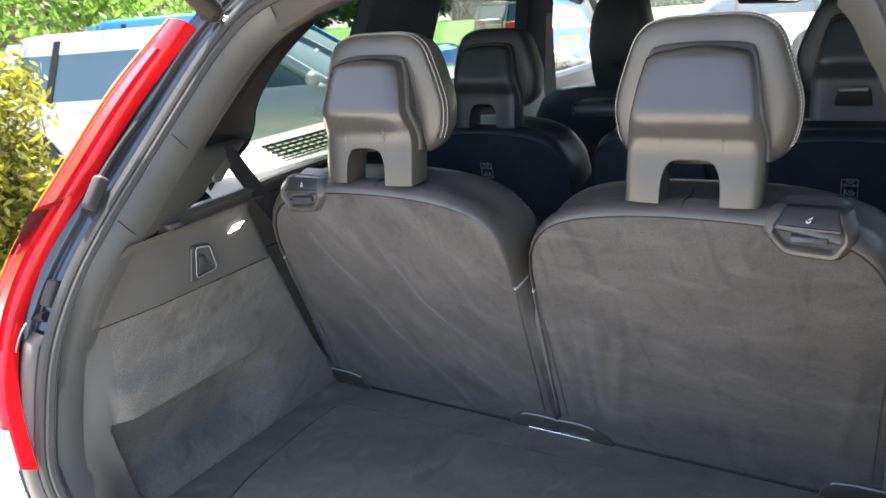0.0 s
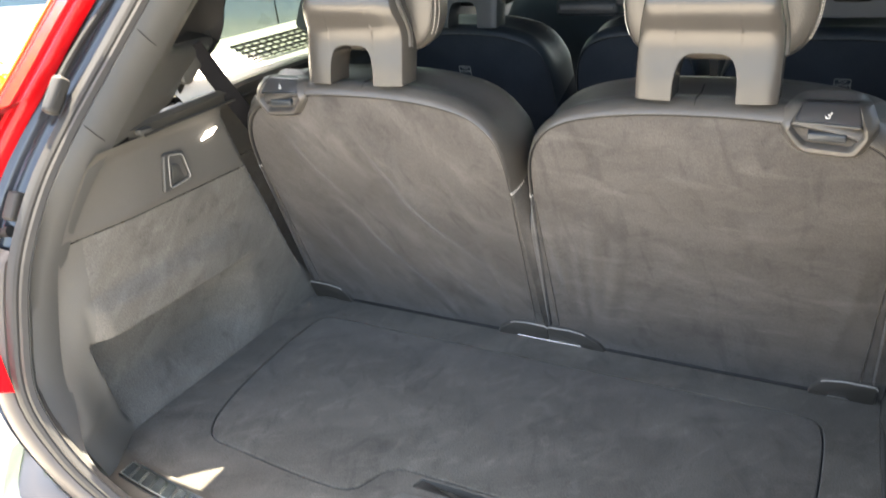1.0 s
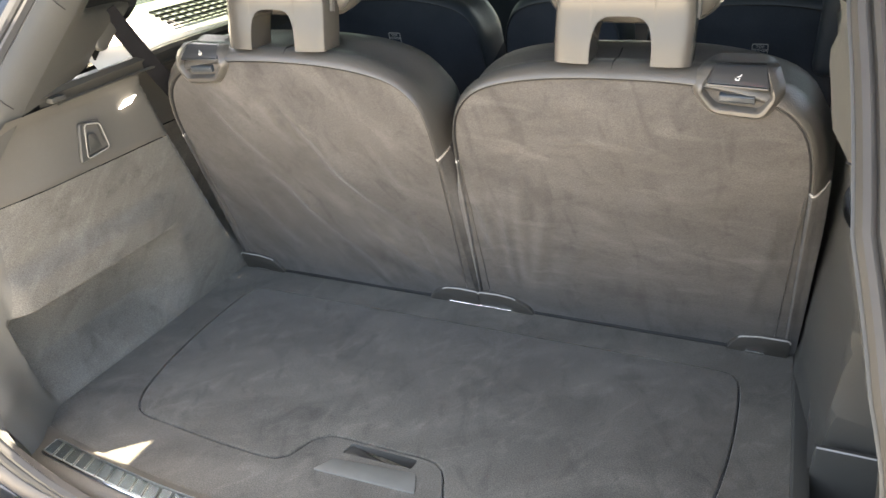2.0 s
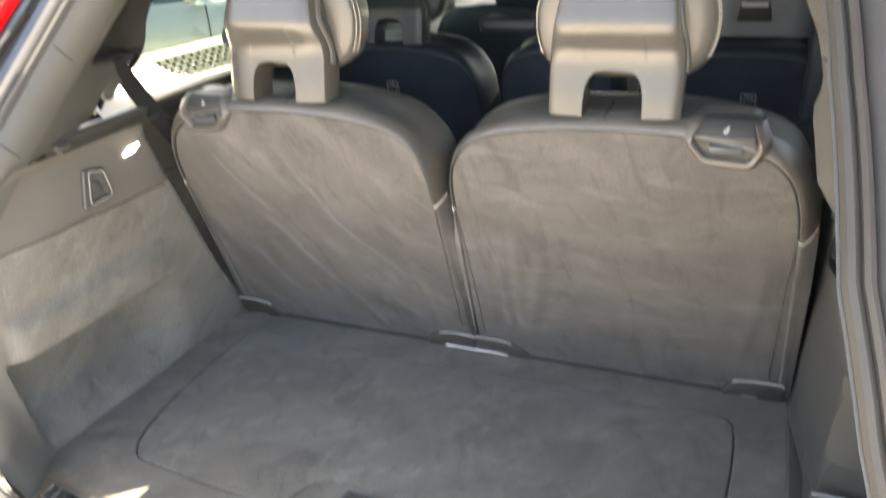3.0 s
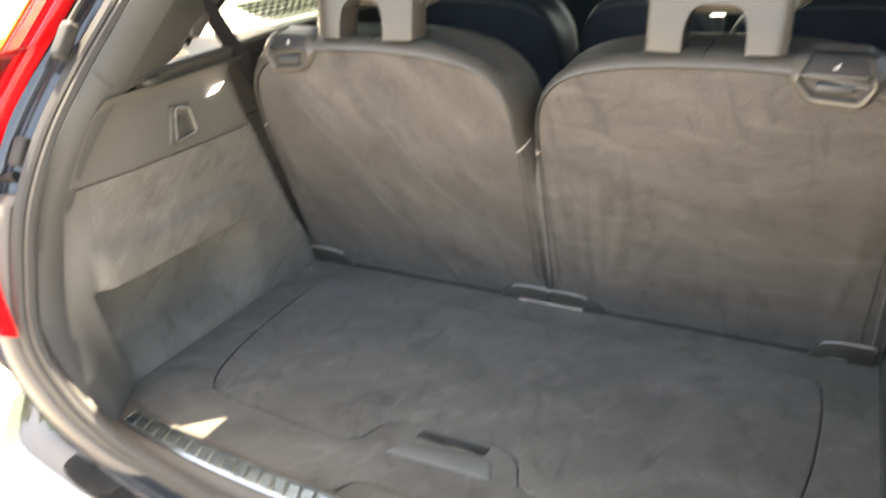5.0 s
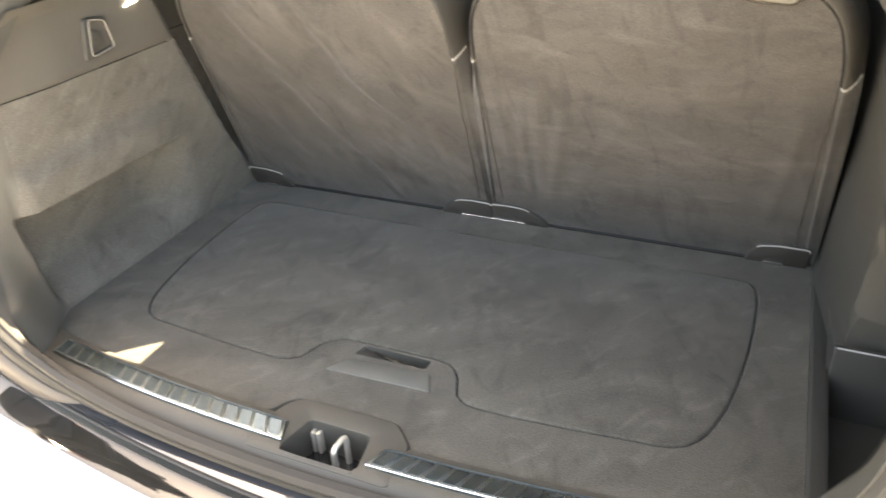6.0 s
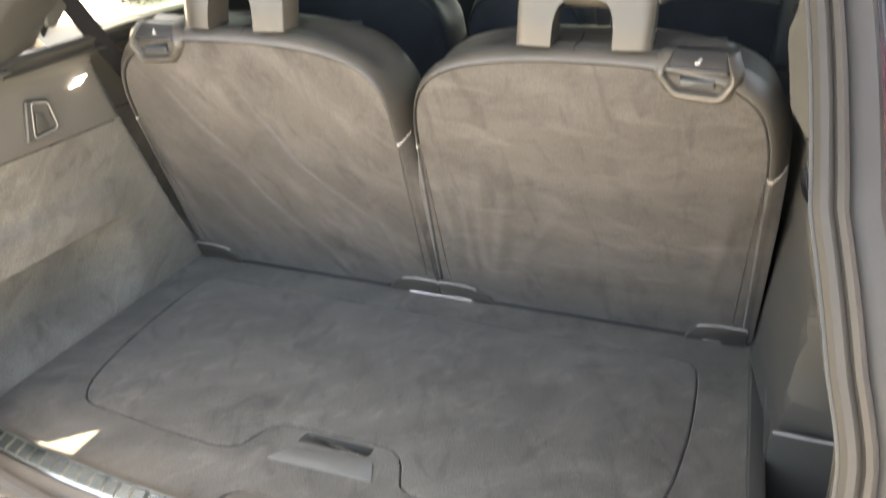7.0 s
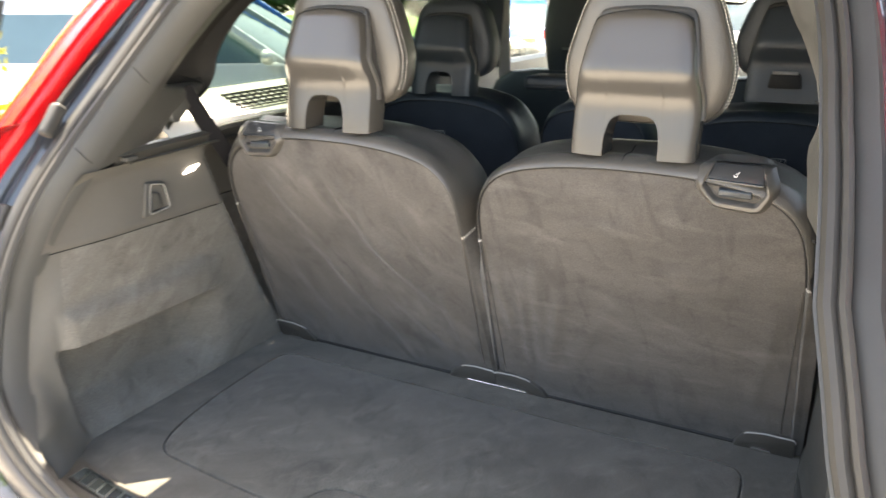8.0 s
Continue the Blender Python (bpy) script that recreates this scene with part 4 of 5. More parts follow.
def seat_back(seat, cx, base, out, leather, cloth, width=1.0, crease=1.0, stitch=True, height=1.0, folds=(), pad=0.0):
    """Backrest of a folding seat seen from behind. out: 1 or -1, the side of the door. base: the place of its lower edge."""
    base = Vector(base)

    def put(u, v, w):
        bend = .77 * max(v - .42, 0) ** 2
        v = v - .026 * smooth(.012, .06, w) * smooth(.44, .53, v) - .10 * max(w - .06, 0) * smooth(.44, .53, v)
        return Vector((cx, 0, 0)) + Vector((0, base.y, base.z)) + Vector((u * out * width, 0, 0)) + v * height * VUP + (w + bend) * WFW

    face = spline([(u, v, 0) for u, v in SEAT_FACE], 90)
    rim = spline([(u + pad * smooth(.24, .29, u) * smooth(.55, .42, v), v, 0) for u, v in SEAT_RIM], 90)
    bm = bmesh.new()
    rings = []
    slack = lambda v: 1 - .88 * smooth(.43, .30, v)          # the sides are flatter below the leather
    for f, w in [(-.05, .006)] + SWELL + [(1.0, .085), (.92, .108), (.6, .128), (.1, .135)]:
        rings.append([put(a.x + (b.x - a.x) * f, max(a.y + (b.y - a.y) * f, 0), w * slack(b.y) if 0 < w < .12 else w) for a, b in zip(face, rim)])
    loft(bm, rings, False)
    mid = [p for p in rings[-1]]
    for f in bm.faces:
        c = f.calc_center_median() - Vector((cx, base.y, base.z))
        f.material_index = 1 if c.dot(VUP) < .402 * height else 0
    bm.faces.new([bm.verts.new(p) for p in mid])
    body = part("backrest", bm, [leather, cloth], seat)
    # cloth panel on the back, with soft creases
    bm = bmesh.new()
    cols, rws = 110, 96
    grid = []
    for j in range(cols + 1):
        s = .5 - .5 * math.cos(math.pi * j / cols)
        # outline place along the rim of the face, from one lower corner over the top to the other
        ui = -.277 + .555 * s
        vt = along([(-.277, .402), (-.2745, .44), (-.271, .478), (-.263, .504), (-.252, .522), (-.234, .539), (-.212, .552), (-.175, .563), (-.13, .570), (-.02, .577), (.11, .573), (.16, .566), (.205, .553), (.232, .538), (.252, .520), (.264, .498), (.272, .470), (.278, .402)], ui)
        col = []
        for i in range(rws + 1):
            t = i / rws
            v = .006 + (vt - .006) * t
            spread = 1 + .045 * (1 - min(v / .40, 1))
            u = ui * spread
            edge = min(s, 1 - s, t * 1.0 + .02, 1 - t) * 14
            e = min(edge, 1)
            wr = crease * e * (.0028 * noise.noise((u * 7 + v * 5 + cx * 3, v * 3.0 - u * 4, 2.0 + cx)) + .0022 * noise.noise((u * 16 - v * 9, v * 6 + u * 6, 7 + cx)))
            for u0, v0, u1, v1, high, wide in folds:
                wide *= 1.45
                # soft pulled folds of the cloth
                g = min(max(((u - u0) * (u1 - u0) + (v - v0) * (v1 - v0)) / ((u1 - u0) ** 2 + (v1 - v0) ** 2), -.35), 1.35)
                du, dv = u - u0 - (u1 - u0) * g, v - v0 - (v1 - v0) * g
                across = (du * (v1 - v0) - dv * (u1 - u0)) / math.hypot(u1 - u0, v1 - v0)
                fade = smooth(-.35, .15, g) * smooth(1.35, .8, g)
                wr -= 1.4 * e * high * fade * math.exp(-math.hypot(du, dv) ** 2 / wide ** 2) * (1 + .8 * across / wide)
            lift = -.0025 * e + wr * .9
            col.append(put(u, v, lift))
        grid.append(col)
    loft(bm, grid, False)
    part("back_panel", bm, cloth, seat)
    # piping along the upper edge of the panel
    bm = bmesh.new()
    pipe = [p for p in face if p.y > .40]
    tube(bm, [put(p.x, p.y, -.0015) for p in pipe], .0022, 6)
    part("piping", bm, M["black_plastic"], seat)
    if stitch:
        side_of = lambda line, v, sx: along(sorted((q.y, q.x) for q in line if q.x * sx > .2 and q.y < .53), v)
        for sx in (-1, 1):
            bm = bmesh.new()
            for k in range(15):
                f, v0 = .02 + .86 * k / 14, .404
                skin = lambda v: put(side_of(face, v, sx) + (side_of(rim, v, sx) - side_of(face, v, sx)) * f, v, along(SWELL, f) * (slack(v) if along(SWELL, f) > 0 else 1) - .0009)
                tube(bm, [skin(v0 - .0022), skin(v0), skin(v0 + .0022)], .0006, 5)
            part("stitching", bm, M["thread"], seat, "row of white thread")
        for u in (-.262, .262):
            bm = bmesh.new()
            tube(bm, [put(u * 1.05 + (.004 if u < 0 else -.004) * k / 8, .395 - .385 * k / 8, -.0019) for k in range(9)], .0009, 5)
            part("side_seam", bm, leather, seat)
        # seam across the leather top
        bm = bmesh.new()
        us = -.012
        tube(bm, [put(us, .577, -.0005), put(us, .581, .0008), put(us, .586, .0065), put(us, .5915, .0195), put(us, .5958, .035), put(us, .598, .055), put(us, .598, .084)], .0011, 5)
        part("top_seam", bm, M["black_plastic"], seat)
    return put


def head_rest(seat, at, shell, leather, arch=True, thread=True, wide=1.0, tall=1.0):
    """Headrest: a padded leather cushion with a moulded plastic shell behind it on two legs."""
    at = Vector(at)                     # the middle of the legs' lower end
    shape = spline([(v, w, 0) for v, w in ((0, 0), (.03, .004), (.06, .009), (.08, .0115), (.095, .0105), (.108, .0045), (.120, -.0015), (.131, -.0045), (.143, -.0030), (.160, .0025), (.20, .0150), (.226, .0245))], 60)
    prof = [(q.x, q.y) for q in shape]
    half = [(0, .0985), (.07, .0985), (.10, .0965), (.118, .092), (.135, .0885), (.17, .083), (.205, .075), (.226, .066)]

    def bottom(u):
        if not arch:
            return 0
        a = abs(u)
        if a >= .0445:
            return 0
        return .067 * (1 - (a / .0445) ** 4.6) ** .36

    def top(u):
        a = abs(u) / .0985
        return .226 - .010 * a ** 2 - .03 * max(a - .68, 0) ** 2

    us = [-.0985, -.096, -.090, -.080, -.068, -.056, -.0490, -.0445, -.0441, -.0430, -.0412, -.0385, -.035, -.030, -.022, -.011]
    us = us + [0] + [-u for u in reversed(us)]
    bm = bmesh.new()
    layers = []
    for layer in (0, 1):
        cols = []
        for u in us:
            b, t = bottom(u), top(u)
            col = []
            for i in range(41):
                v = b + (t - b) * i / 40
                hw = along(half, v) / .0985
                round_side = .010 * (abs(u) / .0985) ** 8 + .006 * smooth(.214, .228, v)
                w = along(prof, v) + round_side if layer == 0 else along(prof, v) + .060 + .012 * smooth(.10, .2, v)
                col.append(bm.verts.new(at + Vector((u * hw * wide, w, v * tall))))
            cols.append(col)
        layers.append(cols)
        for a, b in zip(cols, cols[1:]):
            for i in range(40):
                bm.faces.new((a[i], a[i + 1], b[i + 1], b[i]))
    for k in range(len(us) - 1):
        for i in (0, 40):
            bm.faces.new((layers[0][k][i], layers[0][k + 1][i], layers[1][k + 1][i], layers[1][k][i]))
    for k in (0, len(us) - 1):
        for i in range(40):
            bm.faces.new((layers[0][k][i], layers[0][k][i + 1], layers[1][k][i + 1], layers[1][k][i]))
    sharp = [e for e in bm.edges if len(e.link_faces) == 2 and e.calc_face_angle(0) > radians(55)]
    bmesh.ops.bevel(bm, geom=sharp, offset=.008, segments=4, profile=.5, affect="EDGES", clamp_overlap=True)
    part("headrest_shell", bm, shell, seat, sharp=60)
    # dark tube round the shell, painting the shadow where it sinks into the cushion
    bm = bmesh.new()
    rim = [(-along(half, v) * wide, along(prof, v) + .036, v) for v in (.060, .085, .11, .135, .16, .185, .205, .219)]
    rim += [(u * wide, along(prof, .226) + .036, top(u)) for u in (-.058, -.04, -.02, 0, .02, .04, .058)] + [(-u, w, v) for u, w, v in reversed(rim)]
    tube(bm, spline([at + Vector((u, w, v * tall)) for u, w, v in rim], 60), .0055, 8)
    part("headrest_shadow", bm, M["hinge"], seat)
    # cushion: outline (u, v) swept through its thickness
    outline = [(0, .268), (.05, .267), (.082, .259), (.102, .240), (.115, .207), (.126, .172), (.1325, .146), (.1335, .122), (.129, .092), (.118, .068), (.100, .053), (.075, .046), (0, .044)]
    line = spline([(u * wide * 1.025, v * tall, 0) for u, v in outline] + [(-u * wide * 1.025, v * tall, 0) for u, v in outline[-2:0:-1]], 72, True)
    mid = Vector((0, .15 * tall, 0))
    bm = bmesh.new()
    deep_by = .031                      # the cushion lies this much farther forward than the shell
    ring = lambda s, w: [at + Vector((mid.x + (p.x - mid.x) * s, w + deep_by, mid.y + (p.y - mid.y) * s)) for p in line]
    loft(bm, [ring(.30, .030), ring(.6, .030), ring(.80, .032), ring(.92, .037), ring(.97, .0425), ring(1.0, .052), ring(1.004, .060), ring(.996, .074), ring(.972, .094), ring(.925, .112), ring(.83, .126), ring(.6, .136), ring(.2, .138)], True, True)
    part("headrest_cushion", bm, leather, seat)
    bm = bmesh.new()
    loft(bm, [[at + Vector((mid.x + (p.x - mid.x) * s, w + deep_by, mid.y + (p.y - mid.y) * s)) for p in line] for s, w in ((.965, .0405), (.972, .0395), (.980, .0425))], True)
    part("headrest_piping", bm, leather, seat)
    if thread:
        bm = bmesh.new()
        fine = spline([(p.x, p.y, 0) for p in line], 300, True)
        for k in range(0, 300, 2):
            if fine[k].y < .075:
                continue
            a, b = fine[k], fine[k].lerp(fine[(k + 1) % 300], 1.25)
            for s, w in ((.990, .0468), (1.0052, .0575)):
                pa, pb = (at + Vector((mid.x + (q.x - mid.x) * s, w + deep_by - .0006, mid.y + (q.y - mid.y) * s)) for q in (a, b))
                tube(bm, [pa, pb], .0007, 4)
        tagged(part("headrest_stitching", bm, M["thread"], seat, "rows of white stitches"), kind="stuff")


def release(seat, put, out):
    """Folding handle at the outer top corner of a backrest."""
    low = lambda pts: [(u, v if v < .548 else .548 + (v - .548) * .58) for u, v in pts]
    o = rounded(low([(.106, .590), (.127, .640), (.201, .642), (.221, .583), (.203, .533), (.133, .538)]), .014, 6)
    i = rounded(low([(.117, .588), (.129, .631), (.199, .632), (.2105, .581), (.196, .544), (.138, .548)]), .006, 6)
    bm = bmesh.new()
    h = lambda v: along([(.53, .0), (.575, .0), (.585, .006), (.590, .014), (.594, .024), (.598, .05)], v)
    ring = lambda line, w: [put(p[0], p[1], h(p[1]) + w) for p in line]
    loft(bm, [ring(grow(o, .008), .004), ring(grow(o, .005), -.003), ring(grow(o, .002), -.0075), ring(grow(o, -.0015), -.0115), ring(grow(o, -.0045), -.0135), ring(grow(i, .0015), -.0130), ring(grow(i, -.0005), -.0105), ring(grow(i, -.002), .018)], True)
    bezel = part("release_bezel", bm, M["leather"], seat, "smooth charcoal bezel moulded into the leather")
    bm = bmesh.new()
    prism(bm, i, lambda u, v, w: put(u, v, h(v) + w), .004, .016)
    part("release_recess", bm, M["black_plastic"], bezel)
    bm = bmesh.new()
    prism(bm, rounded(low([(.1215, .600), (.130, .630), (.198, .631), (.2065, .596)]), .005, 4), lambda u, v, w: put(u, v, h(v) + w + .42 * (v - .574)), -.0135, .004, .003, 3)
    part("release_button", bm, M["release_gloss"], bezel, "dark release button")
    bm = bmesh.new()
    prism(bm, rounded([(.141, .5545), (.189, .5530), (.189, .5640), (.141, .5655)], .002, 3), lambda u, v, w: put(u, v, h(v) + w), -.0085, .006, .0025, 2)
    part("release_lever", bm, M["dark_shell"], bezel)
    bm = bmesh.new()
    for pts in (((.1605, .5847), (.1645, .5848), (.1655, .586)), ((.1625, .5868), (.1660, .5873), (.1672, .5884)), ((.1608, .5847), (.1600, .586))):
        tube(bm, [put(u, v, h(v) - .0138 + .42 * (v - .574)) for u, v in pts], .0007, 5)
    part("release_symbol", bm, M["white"], bezel, "white folding seat symbol")


FOLDS = {-1: [(.165, .48, .09, .36, .0042, .012), (.06, .50, .015, .42, .0026, .012), (.0, .475, -.105, .30, .0054, .013), (-.05, .36, -.175, .22, .0045, .014), (.10, .33, .03, .235, .0035, .014),
              (.05, .25, -.07, .10, .0045, .014), (-.09, .20, -.19, .09, .0038, .013), (-.15, .42, -.19, .33, .0029, .013), (.17, .24, .11, .13, .0029, .014), (-.20, .24, -.225, .10, .0026, .010)],
         1: [(-.170, .36, -.178, .13, .0044, .009), (-.130, .27, -.160, .11, .0051, .010), (-.262, .37, -.238, .20, .0044, .010), (-.200, .30, -.205, .12, .0031, .008), (-.03, .28, -.10, .16, .0024, .010),
             (.05, .40, .16, .39, .0020, .016), (-.10, .47, .0, .475, .0020, .014), (.02, .20, .13, .21, .0020, .016), (.245, .30, .225, .12, .0024, .010)]}
third_row = []
for out, word in ((-1, "left"), (1, "right")):
    seat = thing("folding_seat", (out * .297, .70, FLOOR), "upright third-row seat with grey cloth back and leather top", "seat", "third-row seats")
    put = seat_back(seat, out * .297, (0, .70, FLOOR), out, M["leather"], M["velour"] if out > 0 else M["velour_left"], crease=1.3, folds=FOLDS[out], pad=.014 if out > 0 else 0)
    head_rest(seat, (out * .297, .508, 1.316), M["shell"], M["leather"])
    release(seat, put, out)
    # floor hinge covers at both lower corners
    for u0, u1 in ((-.297, -.178), (.192, .300)):
        bm = bmesh.new()
        inner_side = u0 < 0
        if inner_side:
            pts = [(u0, 0), (u1, 0), (u1 - .012, .022), (u1 - .045, .046), (u1 - .075, .050), (u0, .048)]
        else:
            pts = [(u0, 0), (u1, 0), (u1, .052), (u0 + .055, .052), (u0 + .022, .045), (u0 + .008, .022)]
        prism(bm, rounded(pts, .008, 4), lambda u, v, w: put(u, v, w), -.010, .02, .003, 2)
        cover = part("hinge_cover", bm, M["hinge"], seat, "dark plastic hinge cover")
        bm = bmesh.new()
        edge = [p for p in rounded(pts, .008, 4) if p[1] > .040]
        edge.sort()
        tube(bm, [put(u, v + .001, -.0085) for u, v in edge], .0014, 6)
        part("cover_rim", bm, M["pale_edge"], cover, "bright upper rim")
    # black tube paints the shadow between seat base and floor
    bm = bmesh.new()
    tube(bm, [put(u, .003, -.001) for u in (-.29, -.15, 0, .15, .292)], .0042, 6)
    part("base_shadow", bm, M["black_plastic"], seat, "black tube for the shadow line where the seat meets the floor")
    third_row.append(seat)
centre_clip = thing("floor_catch", (0, .69, FLOOR), "dark catch with a bright edge between the seat hinges", "catch")
bm = bmesh.new()
box(bm, (-.076, .690, FLOOR), (.072, .720, FLOOR + .016), .003)
part("catch", bm, M["black_plastic"], centre_clip)
bm = bmesh.new()
tube(bm, [(-.070, .6895, FLOOR + .002), (.068, .6895, FLOOR + .002)], .0022, 6)
part("bright_edge", bm, M["chrome"], centre_clip)
for x in (.545, -.545):
    bm = bmesh.new()
    box(bm, (x - .022, .685, FLOOR), (x + .012, .700, FLOOR + .006), .0015)
    part("catch_plate", bm, M["chrome"], centre_clip)

# second row
def words(text, size, at, parent, mat, name="lettering"):
    """Raised lettering facing the rear, its middle at a place."""
    cu = bpy.data.curves.new(name, "FONT")
    cu.body, cu.size, cu.align_x, cu.align_y, cu.extrude, cu.resolution_u = text, size, "CENTER", "CENTER", .0004, 2
    tmp = new("text_source", cu)
    bpy.context.view_layer.update()
    me = bpy.data.meshes.new_from_object(tmp.evaluated_get(bpy.context.evaluated_depsgraph_get()))
    bpy.data.objects.remove(tmp)
    ob = new(name, me)
    me.materials.clear()
    me.materials.append(mat)
    turn = Matrix((Vector((1, 0, 0)), VUP, -WFW)).transposed().to_4x4()
    me.transform(Matrix.Translation(Vector(at) - ORIGIN[parent.name]) @ turn)
    ob.parent = parent
    ORIGIN[ob.name] = ORIGIN[parent.name]
    return ob


def tether(seat, put, u, v):
    """Printed label: a framed sign with two words over a seat symbol."""
    bm = bmesh.new()
    o, i = rounded([(u - .020, v - .022), (u + .020, v - .022), (u + .020, v + .022), (u - .020, v + .022)], .004, 4), None
    i = grow(o, -.0016)
    f = lambda line, w: [put(p[0], p[1], w) for p in line]
    loft(bm, [f(o, -.0030), f(o, -.0042), f(i, -.0042), f(i, -.0030)], True)
    frame_ob = part("label_frame", bm, M["grey_print"], seat, "pale printed label frame")
    bm = bmesh.new()
    for pts in (((-.012, -.016), (-.010, -.002)), ((-.010, -.004), (-.004, -.014), (.006, -.017)), ((-.002, -.004), (.004, -.012), (.012, -.015)), ((.004, -.003), (.008, -.009), (.014, -.011))):
        tube(bm, [put(u + a, v + b, -.0042) for a, b in pts], .0013, 5)
    part("label_symbol", bm, M["grey_print"], seat)
    return frame_ob


for cx, out, top_z, lift, wide in ((-.370, -1, 1.318, 0.0, .88), (.455, 1, 1.345, .030, 1.0)):
    seat = thing("second_row_seat", (cx, 1.30, .72), "dark second-row seat with a black cloth back", "seat", "second-row seats")
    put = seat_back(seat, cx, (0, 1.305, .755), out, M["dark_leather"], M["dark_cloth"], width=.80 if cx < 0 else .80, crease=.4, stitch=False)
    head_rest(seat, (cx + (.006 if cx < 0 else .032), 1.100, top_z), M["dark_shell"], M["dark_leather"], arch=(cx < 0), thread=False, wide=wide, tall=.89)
    u = (-.378 - cx) / (out * .80) if cx < 0 else (.472 - cx) / (out * .80)
    tether(seat, put, u, .475)
    for text, dv in (("TOP", .0155), ("TETHER", .0075)):
        words(text, .0088, put(u, .475 + dv, -.0040), seat, M["grey_print"])
    if cx > 0:
        bm = bmesh.new()
        box(bm, (.575, 1.10, 1.16), (.69, 1.27, 1.392), .030, 5)
        part("side_bolster", bm, M["dark_leather"], seat)
        bm = bmesh.new()
        box(bm, (.600, 1.085, 1.325), (.648, 1.115, 1.362), .006, 3)
        part("belt_bracket", bm, M["steel"], seat, "grey metal belt bracket")
        bm = bmesh.new()
        o = rounded([(-.034, .030), (.034, .030), (.028, .062), (-.028, .062)], .006, 4)
        prism(bm, o, lambda a, b, w: Vector((cx + .012 + a, 1.098 + w, top_z + b)), -.004, .01, .002, 2)
        part("pull_slot", bm, M["black_plastic"], seat, "dark pull slot")
        bm = bmesh.new()
        tube(bm, [(cx - .014, 1.0925, top_z + .0625), (cx + .036, 1.0925, top_z + .0625)], .0036, 8)
        part("pull_bar", bm, M["pale_edge"], seat)
mid_seat = thing("second_row_seat", (.045, 1.30, .72), "dark narrow middle second-row seat with its headrest folded down", "seat", "second-row seats")
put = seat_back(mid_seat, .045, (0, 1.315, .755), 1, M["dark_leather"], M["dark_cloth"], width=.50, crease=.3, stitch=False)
bm = bmesh.new()
prism(bm, rounded([(-.155, 1.335), (.0, 1.335), (.0, 1.372), (-.155, 1.370)], .014, 6), lambda u, v, w: Vector((u, 1.17 + w, v)), 0, .10, .014, 3)
part("folded_headrest", bm, M["dark_leather"], mid_seat)
bm = bmesh.new()
box(bm, (-.005, 1.15, 1.36), (.045, 1.21, 1.40), .008, 3)
part("headrest_catch", bm, M["dark_shell"], mid_seat)

# front seats: tall backs with the headrest grown onto them
for cx in (-.37, .37):
    seat = thing("front_seat", (cx, 2.0, .45), "black leather front seat with a tall headrest", "seat", "front seats")
    bm = bmesh.new()
    rings = []
    for z, hw, y0, y1 in ((.62, .22, 2.02, 2.22), (.85, .25, 1.97, 2.16), (1.05, .265, 1.94, 2.12), (1.20, .25, 1.925, 2.08), (1.27, .215, 1.925, 2.06), (1.305, .16, 1.93, 2.05), (1.315, .09, 1.94, 2.04)):
        rings.append([(cx + hw * x, (y0 + y1) / 2 + (y1 - y0) / 2 * y, z) for x, y in [(math.copysign(abs(math.cos(a)) ** .55, math.cos(a)), math.copysign(abs(math.sin(a)) ** .55, math.sin(a))) for a in (2 * math.pi * k / 36 for k in range(36))]])
    loft(bm, rings, True, True)
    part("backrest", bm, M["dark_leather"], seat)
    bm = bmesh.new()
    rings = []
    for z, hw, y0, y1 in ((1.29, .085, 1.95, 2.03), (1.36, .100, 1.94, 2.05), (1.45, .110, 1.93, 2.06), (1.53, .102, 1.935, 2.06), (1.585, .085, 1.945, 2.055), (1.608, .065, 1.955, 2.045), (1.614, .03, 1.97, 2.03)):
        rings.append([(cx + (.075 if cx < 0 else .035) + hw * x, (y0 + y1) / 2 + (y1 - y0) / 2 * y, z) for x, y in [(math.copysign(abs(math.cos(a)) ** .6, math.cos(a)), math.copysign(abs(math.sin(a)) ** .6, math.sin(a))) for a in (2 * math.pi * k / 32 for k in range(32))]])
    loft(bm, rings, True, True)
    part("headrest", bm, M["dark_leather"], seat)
    bm = bmesh.new()
    tube(bm, [(cx + (.075 if cx < 0 else .035) - .022, 1.925, 1.392), (cx + (.075 if cx < 0 else .035) + .022, 1.925, 1.392)], .004, 8)
    part("pull_bar", bm, M["steel"], seat)

# interior mirror
mirror = thing("rear_view_mirror", (.09, 2.60, 1.60), "dark rear-view mirror hanging at the windscreen", "mirror")
bm = bmesh.new()
prism(bm, rounded([(-.034, 1.540), (.175, 1.530), (.222, 1.570), (.212, 1.602), (-.028, 1.604)], .016, 5), lambda u, v, w: Vector((u, 2.55 + w, v)), 0, .035, .008, 3)
part("housing", bm, M["dark_shell"], mirror)
bm = bmesh.new()
prism(bm, rounded([(.078, 1.548), (.178, 1.540), (.211, 1.573), (.204, 1.596), (.086, 1.598)], .008, 4), lambda u, v, w: Vector((u, 2.5495 + w, v)), -.0015, .004)
part("mirror_glass", bm, M["mirror"], mirror)
bm = bmesh.new()
tube(bm, [(.09, 2.585, 1.58), (.09, 2.64, 1.63)], .012, 8)
part("stalk", bm, M["dark_shell"], mirror)

# seat belts: one from the rear pillar to the third row, one at the door pillar
def strap(name, pts, wide, mat, label):
    t = thing(name, pts[0], label, "seat belt")
    bm = bmesh.new()
    P = spline(pts, 24)
    rings = []
    for i, p in enumerate(P):
        d = (P[min(i + 1, 23)] - P[max(i - 1, 0)]).normalized()
        s = d.cross(Vector((-.70, .68, -.2))).normalized()
